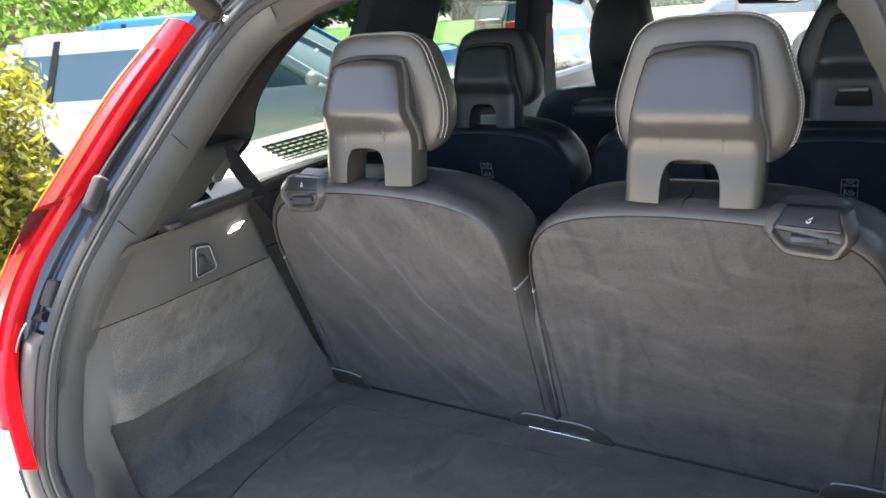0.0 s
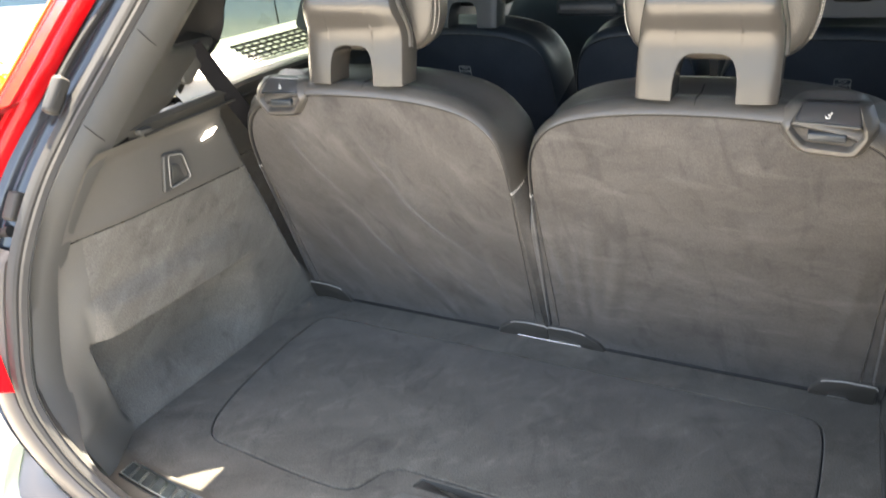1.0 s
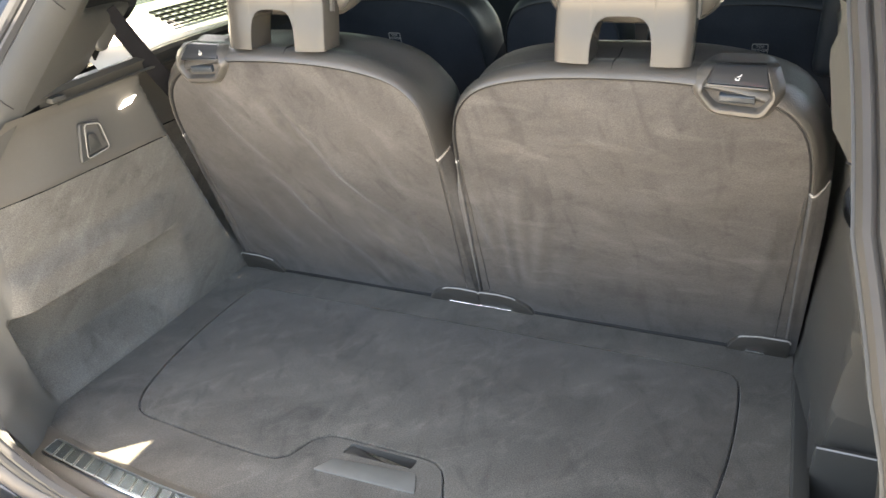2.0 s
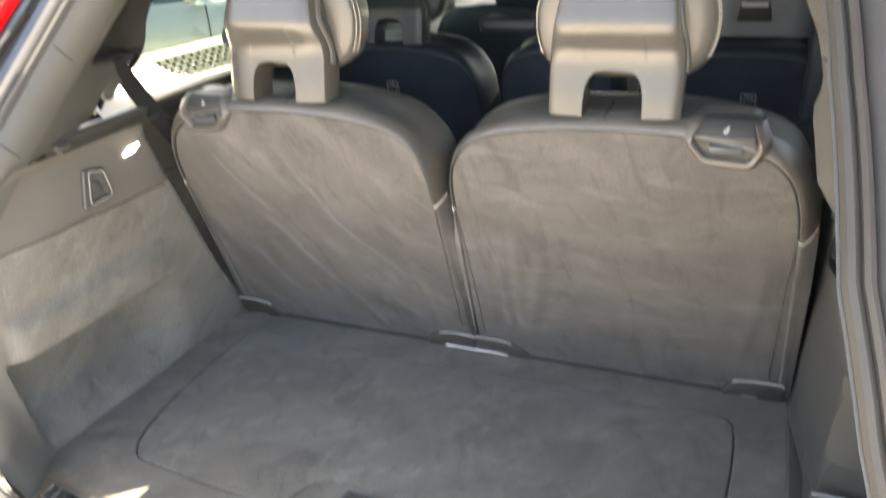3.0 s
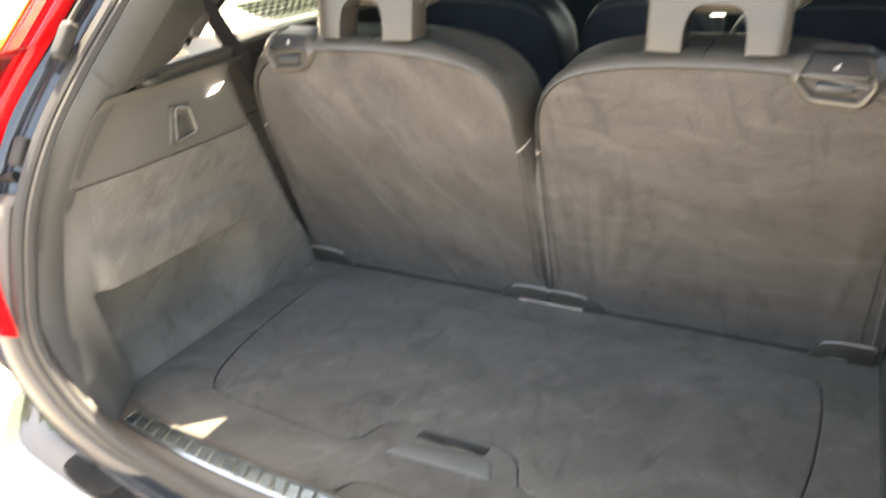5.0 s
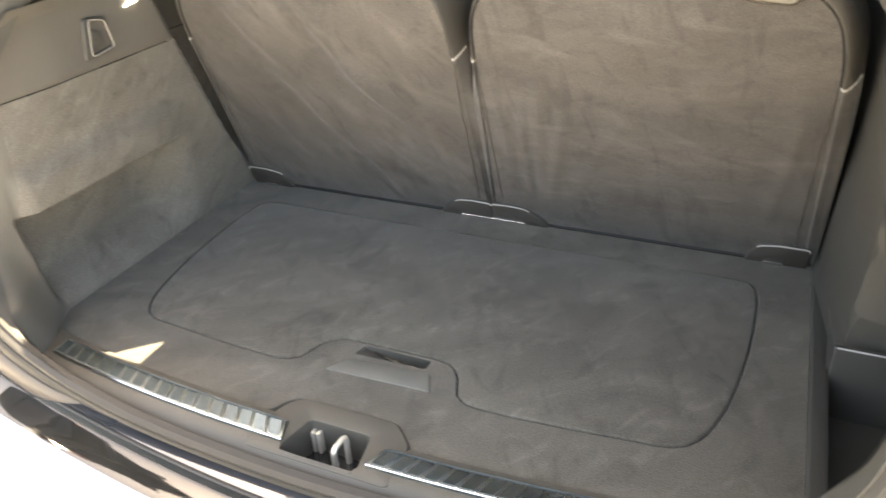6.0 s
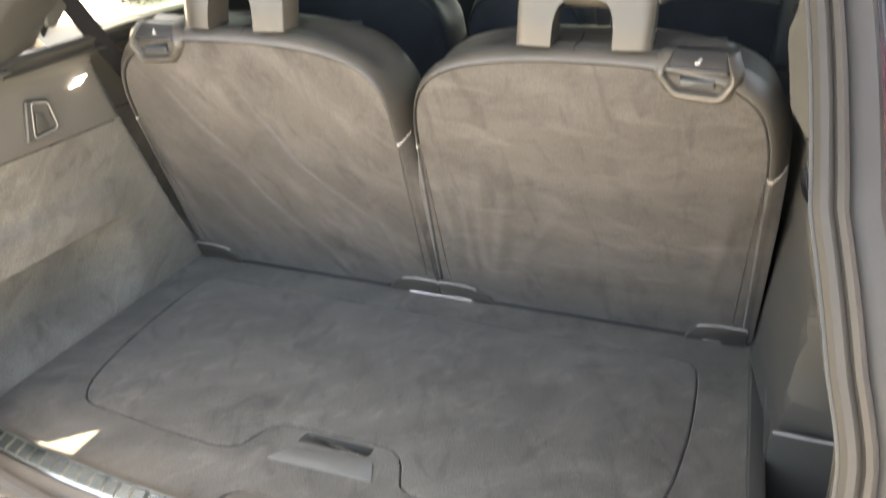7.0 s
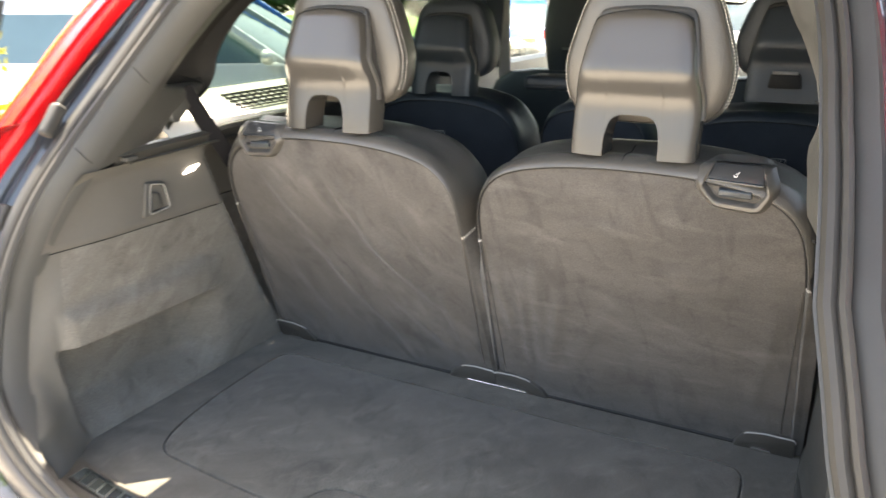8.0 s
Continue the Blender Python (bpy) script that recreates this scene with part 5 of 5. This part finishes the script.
        nrm = d.cross(s).normalized()
        rings.append([p + s * wide / 2 + nrm * .0008, p - s * wide / 2 + nrm * .0008, p - s * wide / 2 - nrm * .0008, p + s * wide / 2 - nrm * .0008])
    loft(bm, rings, True, True)
    part("webbing", bm, mat, t)
    return t


strap("seat_belt", [(-.606, .458, 1.387), (-.604, .483, 1.347), (-.600, .513, 1.297), (-.597, .545, 1.25), (-.600, .59, 1.19)], .034, M["belt"], "black seat belt webbing beside the third-row seat")
strap("seat_belt", [(-.645, 2.16, 1.56), (-.643, 2.165, 1.45), (-.640, 2.17, 1.3), (-.64, 2.18, 1.05), (-.64, 2.18, .8)], .05, M["grey_belt"], "grey seat belt hanging at the door pillar")
guide = thing("belt_guide", (-.612, .455, 1.37), "grey plastic belt guide on the rear pillar cover", "belt guide")
bm = bmesh.new()
prism(bm, rounded([(.418, 1.325), (.440, 1.318), (.505, 1.372), (.470, 1.392), (.428, 1.372)], .012, 5), lambda u, v, w: Vector((-.622 + w, u, v)), 0, .014, .005, 3)
part("guide", bm, M["trim"], guide)

# speaker grille on the ledge
grille = thing("speaker_grille", (-.64, .76, 1.335), "black slotted grille in the pale window ledge", "grille")
bm = bmesh.new()
gz = lambda x: 1.3275 + (abs(x) - .66) * .46
for k in range(11):
    bm = bmesh.new()
    y = .665 + .026 * k
    tube(bm, [(-.640, y + .012, gz(-.640)), (-.704, y, gz(-.704))], .0018, 5)
    part("grille_bar", bm, M["black_plastic"], grille)
for x in (-.645, -.659, -.673, -.687, -.701):
    bm = bmesh.new()
    tube(bm, [(x, .66, gz(x)), (x, .945, gz(x))], .0024, 5)
    part("grille_slat", bm, M["black_plastic"], grille)


# ---- tailgate, struts and hinge gear ----
tailgate = thing("tailgate", (0, .58, 1.75), "raised dark tailgate with plastic inner trim over the boot", "tailgate")
GATE = [(.56, 1.736, .50), (.47, 1.745, .56), (.36, 1.785, .60), (.22, 1.86, .62), (0, 2.01, .63), (-.20, 2.15, .62), (-.40, 2.29, .60)]
GATE_W, GATE_Z = [(y, w) for y, z, w in reversed(GATE)], [(y, z) for y, z, w in reversed(GATE)]
gate_at = lambda g, y, lift=0: Vector((along(GATE_W, y) * g, y, along(GATE_Z, y) + .015 * abs(g) ** 3 + lift))
WIN_G, WIN_Y0, WIN_Y1 = .80, -.16, .235              # the rear window: half its width as a share of the gate's, lower and upper edge


def gate_sheet(bm, ys, lift, crown=0):
    """A sheet over the gate that leaves the rear window open."""
    gs = [-1, -.92, -WIN_G, -.6, -.4, -.2, 0, .2, .4, .6, WIN_G, .92, 1]
    for y0, y1 in zip(ys, ys[1:]):
        for g0, g1 in zip(gs, gs[1:]):
            if not (WIN_Y0 - 1e-6 <= y0 and y1 <= WIN_Y1 + 1e-6 and abs(g0 + g1) / 2 < WIN_G):
                bm.faces.new([bm.verts.new(gate_at(g, y, lift + crown * (1 - g * g))) for g, y in ((g0, y0), (g1, y0), (g1, y1), (g0, y1))])


bm = bmesh.new()
gate_sheet(bm, [-.40, -.32, -.24, WIN_Y0, -.06, .04, .14, WIN_Y1, .30, .36], 0)
part("inner_trim", bm, M["headliner"], tailgate, "grey-brown plastic inner trim")
bm = bmesh.new()
gate_sheet(bm, [.36, .415, .47, .515, .56], 0)
part("front_edge", bm, M["paint"], tailgate, "dark painted front edge")
bm = bmesh.new()
gate_sheet(bm, [-.40, -.32, -.24, WIN_Y0, -.06, .04, .14, WIN_Y1, .30, .36, .47, .56], .035, .05)
rim = [-.40, -.2, 0, .14, .22, .25, .275, .30, .33, .36, .38, .392, .405, .47, .56]
sun_wing = lambda y: .11 * smooth(.24, .30, y) * smooth(.405, .380, y)          # unseen side wings, added to block sun and narrow the patch on the sill
for sx in (-1, 1):
    loft(bm, [[gate_at(sx, y, d) + Vector((sx * (o + (sun_wing(y) if o > .01 else 0)), .030 * sun_wing(y) / .11 if o > .01 else 0, 0)) for y in rim] for d, o in ((0, 0), (.002, .030), (.016, .052), (.05, .046), (.06, .02), (.035, 0))], False)
loft(bm, [[gate_at(g, -.40, d + (.05 * (1 - g * g) if d else 0)) for g in (-1, -.6, -.2, .2, .6, 1)] for d in (0, .035)], False)
part("outer_skin", bm, M["paint"], tailgate)
bm = bmesh.new()
edge = [(-WIN_G, WIN_Y0), (0, WIN_Y0), (WIN_G, WIN_Y0), (WIN_G, .04), (WIN_G, WIN_Y1), (0, WIN_Y1), (-WIN_G, WIN_Y1), (-WIN_G, .04)]
loft(bm, [[gate_at(g, y, d) for g, y in edge] for d in (-.002, .085)], True)
part("window_frame", bm, M["black_plastic"], tailgate, "black rear window surround")
bm = bmesh.new()
loft(bm, [[gate_at(WIN_G * (-1 + k / 6), y, .055 + .04 * (1 - (k / 6 - 1) ** 2)) for k in range(13)] for y in (WIN_Y0, -.06, .04, .14, WIN_Y1)], False)
part("rear_window", bm, M["rear_glass"], tailgate, "dark tinted rear window")
for side in (-1, 1):
    bm = bmesh.new()
    prism(bm, rounded([(side * .50, .30), (side * .60, .22), (side * .63, .02), (side * .56, .05)], .02, 4), lambda u, v, w: Vector((u, v, along([(-.40, 2.29), (0, 2.01), (.22, 1.86), (.36, 1.785)], v) + w)), -.004, .012, .003, 2)
    part("reflector", bm, M["red_lens"], tailgate, "red lamp on the tailgate edge")
    # roof hinge
    bm = bmesh.new()
    box(bm, (side * .34 - .030, .50, 1.705), (side * .34 + .030, .62, 1.728), .004)
    hinge = part("hinge", bm, M["shaded_black"], tailgate, "black steel hinge")
    bm = bmesh.new()
    tube(bm, spline([(side * .34, .60, 1.722), (side * .34, .545, 1.735), (side * .34, .50, 1.758), (side * .34, .47, 1.79)], 10), .016, 8)
    part("arm", bm, M["shaded_black"], hinge)
    # gas strut
    strut = thing("tailgate_strut", (side * .572, .47, 1.637), "thick dark grey tailgate strut on a ball stud", "strut", "tailgate struts")
    a, b = Vector((side * .580 + .004 + (.020 if side > 0 else 0), .472, 1.636 - (.012 if side > 0 else 0))), Vector((side * .640 + .006, .235, 1.890))
    bm = bmesh.new()
    ps = [a.lerp(b, f) for f in (0, .02, .03, .05, .98, 1)]
    tube(bm, ps, .022, 18, True, [.014, .018, .021, .0215, .0215, .018])
    part("cylinder", bm, M["strut"], strut)
    bm = bmesh.new()
    tube(bm, [a + Vector((0, .004, -.004)), a + Vector((side * -.030, .018, -.010))], .007, 10)
    bmesh.ops.create_uvsphere(bm, u_segments=14, v_segments=8, radius=.012, matrix=Matrix.Translation(a))
    part("ball_stud", bm, M["chrome"] if side < 0 else M["black_plastic"], strut)
# ribbed cable hose on the right, and one over the opening
hose = thing("cable_hose", (.56, .52, 1.66), "ribbed grey rubber cable hose at the roof corner", "hose")
pts = spline([(.550, .530, 1.654), (.554, .512, 1.655), (.558, .500, 1.645), (.563, .492, 1.629), (.572, .486, 1.614), (.588, .480, 1.604)], 120)
bm = bmesh.new()
tube(bm, pts, .01, 12, True, [.0076 + .0014 * math.cos(2 * math.pi * k / 5) for k in range(120)])
part("ribbed_tube", bm, M["rubber"], hose)
bm = bmesh.new()
tube(bm, [(.550, .548, 1.655), (.550, .538, 1.654), (.551, .528, 1.654)], .02, 18, True, [.022, .021, .012])
part("grommet", bm, M["rubber"], hose)
hose = thing("cable_hose", (.05, .54, 1.74), "ribbed black rubber cable hose under the tailgate edge", "hose")
bm = bmesh.new()
pts = spline([(-.10, .52, 1.752), (0, .515, 1.745), (.08, .52, 1.738), (.13, .535, 1.722), (.14, .56, 1.712)], 80)
tube(bm, pts, .01, 12, True, [.0125 + .0022 * math.cos(2 * math.pi * k / 4) for k in range(80)])
part("ribbed_tube", bm, M["black_plastic"], hose)
# roof end above the seal
bm = bmesh.new()
loft(bm, [[(x, y, z - .05 * (abs(x) / .62) ** 4) for x in [-.60 + 1.2 * k / 24 for k in range(25)]] for y, z in ((.525, 1.712), (.55, 1.726), (.556, 1.720), (.562, 1.720), (.568, 1.728), (.575, 1.728), (.58, 1.720), (.60, 1.722), (.62, 1.742))], False)
part("roof_end", bm, M["shaded_black"], car)
# clear stickers and bumps in the body channel
for side in (-1, 1):
    # no hollow here: a black tube draws the recess as a dark line
    bm = bmesh.new()
    tube(bm, spline([(side * .690, .225, 1.365), (side * .693, .26, 1.395), (side * .690, .31, 1.438), (side * .680, .365, 1.484)], 12), .0065, 8)
    part("recess_tube", bm, M["black_plastic"], car, "black tube in place of a dark recess in the body channel")
    bm = bmesh.new()
    box(bm, (-.013, -.014, -.024), (.012, .012, .042), .010, 4, Matrix.Translation((side * .682, .207, 1.342)) @ Matrix.Rotation(radians(-38), 4, "X"))
    part("buffer", bm, M["satin"], car, "grey rubber buffer in the body channel")
    # gate catch: a rubber block over a black pin, with a thin drain wire below
    q, r = side_edge(1.185, side, .080, -.012), side_edge(1.148, side, .088, -.012)
    bm = bmesh.new()
    box(bm, (-.014, -.012, -.026), (.014, .012, .024), .007, 4, Matrix.Translation(q) @ Matrix.Rotation(radians(-34), 4, "X"))
    part("catch_block", bm, M["rubber"], car, "grey rubber block beside the tail light")
    bm = bmesh.new()
    tube(bm, [r + Vector((-side * .022, -.004, .004)), r + Vector((0, -.006, 0)), r + Vector((side * .020, -.004, -.006))], .008, 10, True, [.010, .008, .006])
    part("catch_pin", bm, M["black_plastic"], car)
    bm = bmesh.new()
    tube(bm, spline([side_edge(z, side, o, .011) for z, o in ((1.135, .092), (1.120, .100), (1.095, .104), (1.05, .104), (1.0, .100))], 16), .0016, 6)
    part("drain_wire", bm, M["pale_edge"], car)
# door mirrors
for side in (-1, 1):
    dm = thing("door_mirror", (side * .95, 3.0, 1.2), "door mirror whose sunlit look is put into a white housing", "mirror", "door mirrors")
    bm = bmesh.new()
    rings = []
    for y, s in ((2.86, .93), (2.90, 1.0), (2.96, .96), (3.02, .78), (3.06, .4)):
        rings.append([(side * (.98 + .13 * s * x), y, 1.29 + .085 * s * z) for x, z in [(math.copysign(abs(math.cos(a)) ** .6, math.cos(a)), math.copysign(abs(math.sin(a)) ** .6, math.sin(a))) for a in (2 * math.pi * k / 28 for k in range(28))]])
    loft(bm, rings, True, True)
    # white paint gives the dark car's mirror housing its sunlit brightness
    part("housing", bm, M["white_paint"], dm)
    bm = bmesh.new()
    rings = [[(side * (.98 + .112 * x), y, 1.29 + .068 * z) for x, z in [(math.copysign(abs(math.cos(a)) ** .6, math.cos(a)), math.copysign(abs(math.sin(a)) ** .6, math.sin(a))) for a in (2 * math.pi * k / 28 for k in range(28))]] for y in (2.857, 2.862)]
    loft(bm, rings, True, True)
    part("mirror_glass", bm, M["mirror"], dm)
    bm = bmesh.new()
    box(bm, (side * .84 - .06, 2.93, 1.20), (side * .84 + .06, 3.0, 1.25), .012, 3)
    part("arm", bm, M["black_plastic"], dm)

# wheels under the car
def wheel(parent, x, y, r, side, wide=.21):
    bm = bmesh.new()
    tube(bm, [(x - side * wide * f, y, r) for f in (0, .06, .2, .5, .8, .94, 1)], r, 28, True, [r * .80, r * .95, r, r, r, r * .95, r * .8])
    w = part("wheel", bm, M["tyre"], parent)
    bm = bmesh.new()
    tube(bm, [(x + side * .004, y, r), (x - side * .03, y, r)], r * .68, 24, True)
    part("rim", bm, M["alloy"], w)


for sx in (-1, 1):
    for y in (.95, 3.9):
        wheel(car, sx * .95, y, .36, sx)

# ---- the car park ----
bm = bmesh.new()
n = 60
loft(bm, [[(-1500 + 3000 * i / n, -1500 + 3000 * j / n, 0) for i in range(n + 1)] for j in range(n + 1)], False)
structure("ground", bm, M["bounce_ground"], "ground of a sunny car park, coloured pale to bounce light into the boot", "ground")
bm = bmesh.new()
loft(bm, [[(x, y, .10 if 0 < k < 3 else 0) for x in (-60, -40, -26, -14, -5, 5, 20, 40)] for k, y in enumerate((27.0, 27.15, 60, 60.2))], False)
loft(bm, [[(x, y, .10 if 0 < k < 3 else 0) for x in (-60, -40, -26, -17, -13)] for k, y in enumerate((18.0, 18.15, 26.9, 26.95))], False)
structure("verge", bm, M["grass"], "sunlit grass verge beyond the parked cars", "grass")


def superloop(hw, hl, z, yc, n=5, count=56):
    return [(hw * math.copysign(abs(math.cos(a)) ** (2 / n), math.cos(a)), yc + hl * math.copysign(abs(math.sin(a)) ** (2 / n), math.sin(a)), z) for a in (2 * math.pi * k / count for k in range(count))]


def parked(x, y, turn, paint, label, hl=2.1, hw=.88, h=1.47, estate=False, handles=(-.25, .62), rear=.62, rail=.93):
    """A parked car, nose along +y before it is turned."""
    c = thing("parked_car", (0, 0, 0), label, "car", "parked cars")
    belt = .60 * h
    bm = bmesh.new()
    loft(bm, [superloop(hw * .90, hl * .95, .20, 0), superloop(hw * .98, hl * .99, .34, 0), superloop(hw, hl, .55, 0), superloop(hw * .99, hl * .99, .72, 0), superloop(hw * .96, hl * .965, belt - .03, -.01), superloop(hw * .93, hl * .94, belt, -.02)], True, True)
    part("body", bm, paint, c)
    y0, y1 = -hl * (.90 if estate else .86), hl * .40
    t0, t1 = -hl * (.80 if estate else .62), hl * .04
    gl = lambda f, dw=0: superloop(hw * (.91 - .17 * f) + dw, ((y1 - y0) * (1 - f) + (t1 - t0) * f) / 2 + dw, belt - .01 + (h - .06 - belt) * f, ((y1 + y0) * (1 - f) + (t1 + t0) * f) / 2, 6)
    bm = bmesh.new()
    loft(bm, [gl(0), gl(.5), gl(1)], True, True)
    part("glazing", bm, M["auto_glass"], c, "dark car windows")
    bm = bmesh.new()
    loft(bm, [gl(rail, .004), gl(1.0, .008), [(p[0] * .97, p[1], h - .02) for p in gl(1.0)], [(p[0] * .8, p[1] * .93, h) for p in gl(1.0)]], True, True)
    part("roof", bm, paint, c)
    for s in (-1, 1):
        for f0, f1, w in ((y1 - .05, t1 + .02, .05), (-.05, -.08, .03), (y0 + .62 if estate else y0 + .30, t0 + .50, .036), (y0 + .04, t0 + .04, .07)):
            bm = bmesh.new()
            rings = []
            for k in range(6):
                f = k / 5
                yy, xx, zz = f0 + (f1 - f0) * f, hw * (.91 - .17 * f), belt - .01 + (h - .06 - belt) * f
                rings.append([(s * (xx + .006), yy - w, zz), (s * (xx + .006), yy + w, zz), (s * (xx - .05), yy + w, zz), (s * (xx - .05), yy - w, zz)])
            loft(bm, rings, True, True)
            part("pillar", bm, paint if w > .046 and f0 != y0 + .30 else M["black_plastic"], c)
        bm = bmesh.new()
        bmesh.ops.create_uvsphere(bm, u_segments=16, v_segments=10, radius=1, matrix=Matrix.Translation((s * (hw + .09), y1 - .18, belt + .07)) @ Matrix.Diagonal((.11, .07, .075, 1)))
        part("door_mirror", bm, paint, c)
        for yy in (-.05, y1 - .08, y0 + .55):
            bm = bmesh.new()
            tube(bm, [(s * hw * .955, yy, belt - .02), (s * hw * 1.002, yy + .02, .62), (s * hw * .985, yy + .03, .34)], .006, 5)
            part("door_line", bm, M["black_plastic"], c)
        for yy in handles:
            bm = bmesh.new()
            box(bm, (s * hw * .985 - .012, yy - .09, belt - .135), (s * hw * .985 + .022, yy + .09, belt - .105), .008)
            part("door_handle", bm, paint, c)
        for yy in (-hl * rear, hl * .62):
            bm = bmesh.new()
            tube(bm, [(s * (hw * .86), yy, .33), (s * (hw * 1.004), yy, .33)], .37, 30)
            part("wheel_arch", bm, M["black_plastic"], c)
            wheel(c, s * (hw * 1.01), yy, .32, s, .2)
        bm = bmesh.new()
        box(bm, (s * hw * .62 - .16, -hl * .99 - .01, .68), (s * hw * .62 + .16, -hl * .90, .86), .02, 2)
        part("rear_lamp", bm, M["red_lens"], c)
        bm = bmesh.new()
        box(bm, (s * hw * .60 - .18, hl * .90, .60), (s * hw * .60 + .18, hl * .985, .74), .03, 2)
        part("headlamp", bm, M["white"], c)
    bm = bmesh.new()
    box(bm, (-.26, -hl * 1.0 - .012, .58), (.26, -hl * .98, .69), .006)
    part("number_plate", bm, M["yellow_plate"], c)
    bm = bmesh.new()
    for k in range(6):
        box(bm, (-.20 + .07 * k, -hl * 1.0 - .015, .605), (-.16 + .07 * k, -hl * 1.0 - .011, .665))
    part("plate_bars", bm, M["black_plastic"], c)
    c.matrix_basis = pose(x, y, 0, 0, 0, turn)
    return c


parked(-5.53, 5.474, -64, M["silver_paint"], "silver family car parked across the next bay", hl=2.75, hw=.9, h=1.63, estate=True, handles=(-.30, -1.50), rear=.78, rail=.78)
parked(-7.5, 7.85, -64, M["blue_paint"], "bright blue car parked behind the silver car", hl=2.85, h=1.76, estate=True)
parked(-2.6, 16.0, 96, M["white_paint"], "white car parked across the bay ahead", hl=2.3, h=1.6, estate=True)
parked(2.4, 15.0, 84, M["white_paint"], "white car parked across the bay ahead", hl=2.3, h=1.55)
parked(-6.6, 18.5, 8, M["blue_paint"], "blue car with a yellow plate parked farther off", hl=2.1, h=1.55)
parked(-11.6, 25.5, 24, M["grey_paint"], "grey estate car parked by the verge", hl=2.3, h=1.48, estate=True)
parked(-14.6, 29.0, 24, M["black_paint"], "black car with red lamps parked by the verge", hl=2.2, h=1.5)

for k in range(6):
    x, y = -24 + 3.2 * k, 27.6
    post = thing("wooden_post", (x, y, .1), "low weathered wooden post on the verge", "post", "verge posts")
    bm = bmesh.new()
    box(bm, (x - .08, y - .08, .05), (x + .08, y + .08, .98), .02, 2)
    part("post", bm, M["post_wood"], post)


def leaves(name, centres, count, spread, size, mat, parent, flat=.7):
    """Many small bent leaves scattered round clump centres, as one mesh."""
    rng = np.random.default_rng(len(centres) * 7 + count)
    C = np.array([centres[i] for i in rng.integers(0, len(centres), count)])
    d = rng.normal(size=(count, 3))
    d /= np.linalg.norm(d, axis=1)[:, None]
    C = C + d * (spread * rng.random(count) ** .45)[:, None] * np.array([1, 1, flat])
    a = rng.normal(size=(count, 3)); a /= np.linalg.norm(a, axis=1)[:, None]
    b = np.cross(a, rng.normal(size=(count, 3))); b /= np.linalg.norm(b, axis=1)[:, None]
    s = size * (.6 + .8 * rng.random(count))[:, None]
    n = np.cross(a, b)
    V = np.stack([C - a * s, C + b * s * .42 + n * s * .12, C + a * s, C - b * s * .42 + n * s * .12], 1).reshape(-1, 3)
    V = V - np.array(ORIGIN[parent.name])
    F = np.arange(4 * count).reshape(-1, 4)
    me = bpy.data.meshes.new(name)
    me.from_pydata(V.tolist(), [], F.tolist())
    me.materials.append(mat)
    ob = new(name, me)
    ob.parent = parent
    ORIGIN[ob.name] = ORIGIN[parent.name]
    return tagged(ob, kind="stuff")


def tree(x, y, h, r, mat, count, size, label, low=.35, seed=1):
    rng = random.Random(seed)
    t = thing("tree", (x, y, 0), label, "tree", "trees")
    bm = bmesh.new()
    trunk = spline([(x, y, 0), (x + .1, y, h * .25), (x - .08, y + .1, h * .5), (x + .05, y, h * .8)], 12)
    tube(bm, trunk, .2, 10, True, [.22 * (1 - .07 * k) * h / 7 for k in range(12)])
    cents = []
    for k in range(22):
        base = trunk[3 + k % 8]
        a, up = rng.uniform(0, 6.28), rng.uniform(.0, .5)
        tip = base + Vector((math.cos(a) * r * rng.uniform(.5, 1), math.sin(a) * r * rng.uniform(.5, 1), r * up - .1 * r))
        tip.z = max(tip.z, h * low)
        tube(bm, spline([base, base.lerp(tip, .5) + Vector((0, 0, .12 * r)), tip], 6), .04, 6, True, [.06, .05, .04, .03, .02, .012])
        cents += [tip[:], base.lerp(tip, .6)[:]]
    part("trunk", bm, M["bark"], t)
    leaves("crown", cents, count, r * .36, size, mat, t)
    return t


tree(-13.5, 7.5, 7.5, 3.6, M["leaf"], 16000, .10, "broad leafy tree in full sun beyond the parked cars", .16, 3)
tree(-17, 13.5, 8, 4.0, M["leaf"], 14000, .13, "broad leafy tree in full sun beyond the parked cars", .16, 5)
tree(-12.5, 1.0, 7, 3.2, M["leaf"], 12000, .10, "leafy tree behind the row of cars", .16, 8)
hedge = thing("far_woods", (-15, 64, 0), "dark green belt of distant trees", "woods", kind="stuff")
rngh = random.Random(4)
leaves("far_crowns", [(-70 + 1.6 * k + rngh.uniform(-1, 1), 64 + rngh.uniform(-2, 3), rngh.uniform(.6, 7.5)) for k in range(90)], 60000, 2.6, .48, M["far_leaf"], hedge, .9)

# low shrub beside the rear corner
shrub = thing("shrub", (-1.98, .70, 0), "yellow-green leafy shrub beside the parking bay", "shrub")
bm = bmesh.new()
rng = random.Random(12)
cents = []
for k in range(16):
    a = rng.uniform(0, 6.28)
    tip = Vector((-2.06 + .22 * math.cos(a) * rng.uniform(.3, 1), .70 + .34 * math.sin(a) * rng.uniform(.3, 1), rng.uniform(.5, 1.50)))
    tube(bm, spline([(-1.98, .70, 0), (-1.98 + .08 * math.cos(a), .62 + .08 * math.sin(a), tip.z * .5), tip], 8), .01, 6, True, [.014, .013, .012, .010, .008, .006, .005, .003])
    cents += [tip[:], tip.lerp(Vector((-1.98, .62, tip.z * .6)), .4)[:]]
part("stems", bm, M["bark"], shrub)
leaves("foliage", cents, 12000, .15, .021, M["shrub_leaf"], shrub, 1.0)
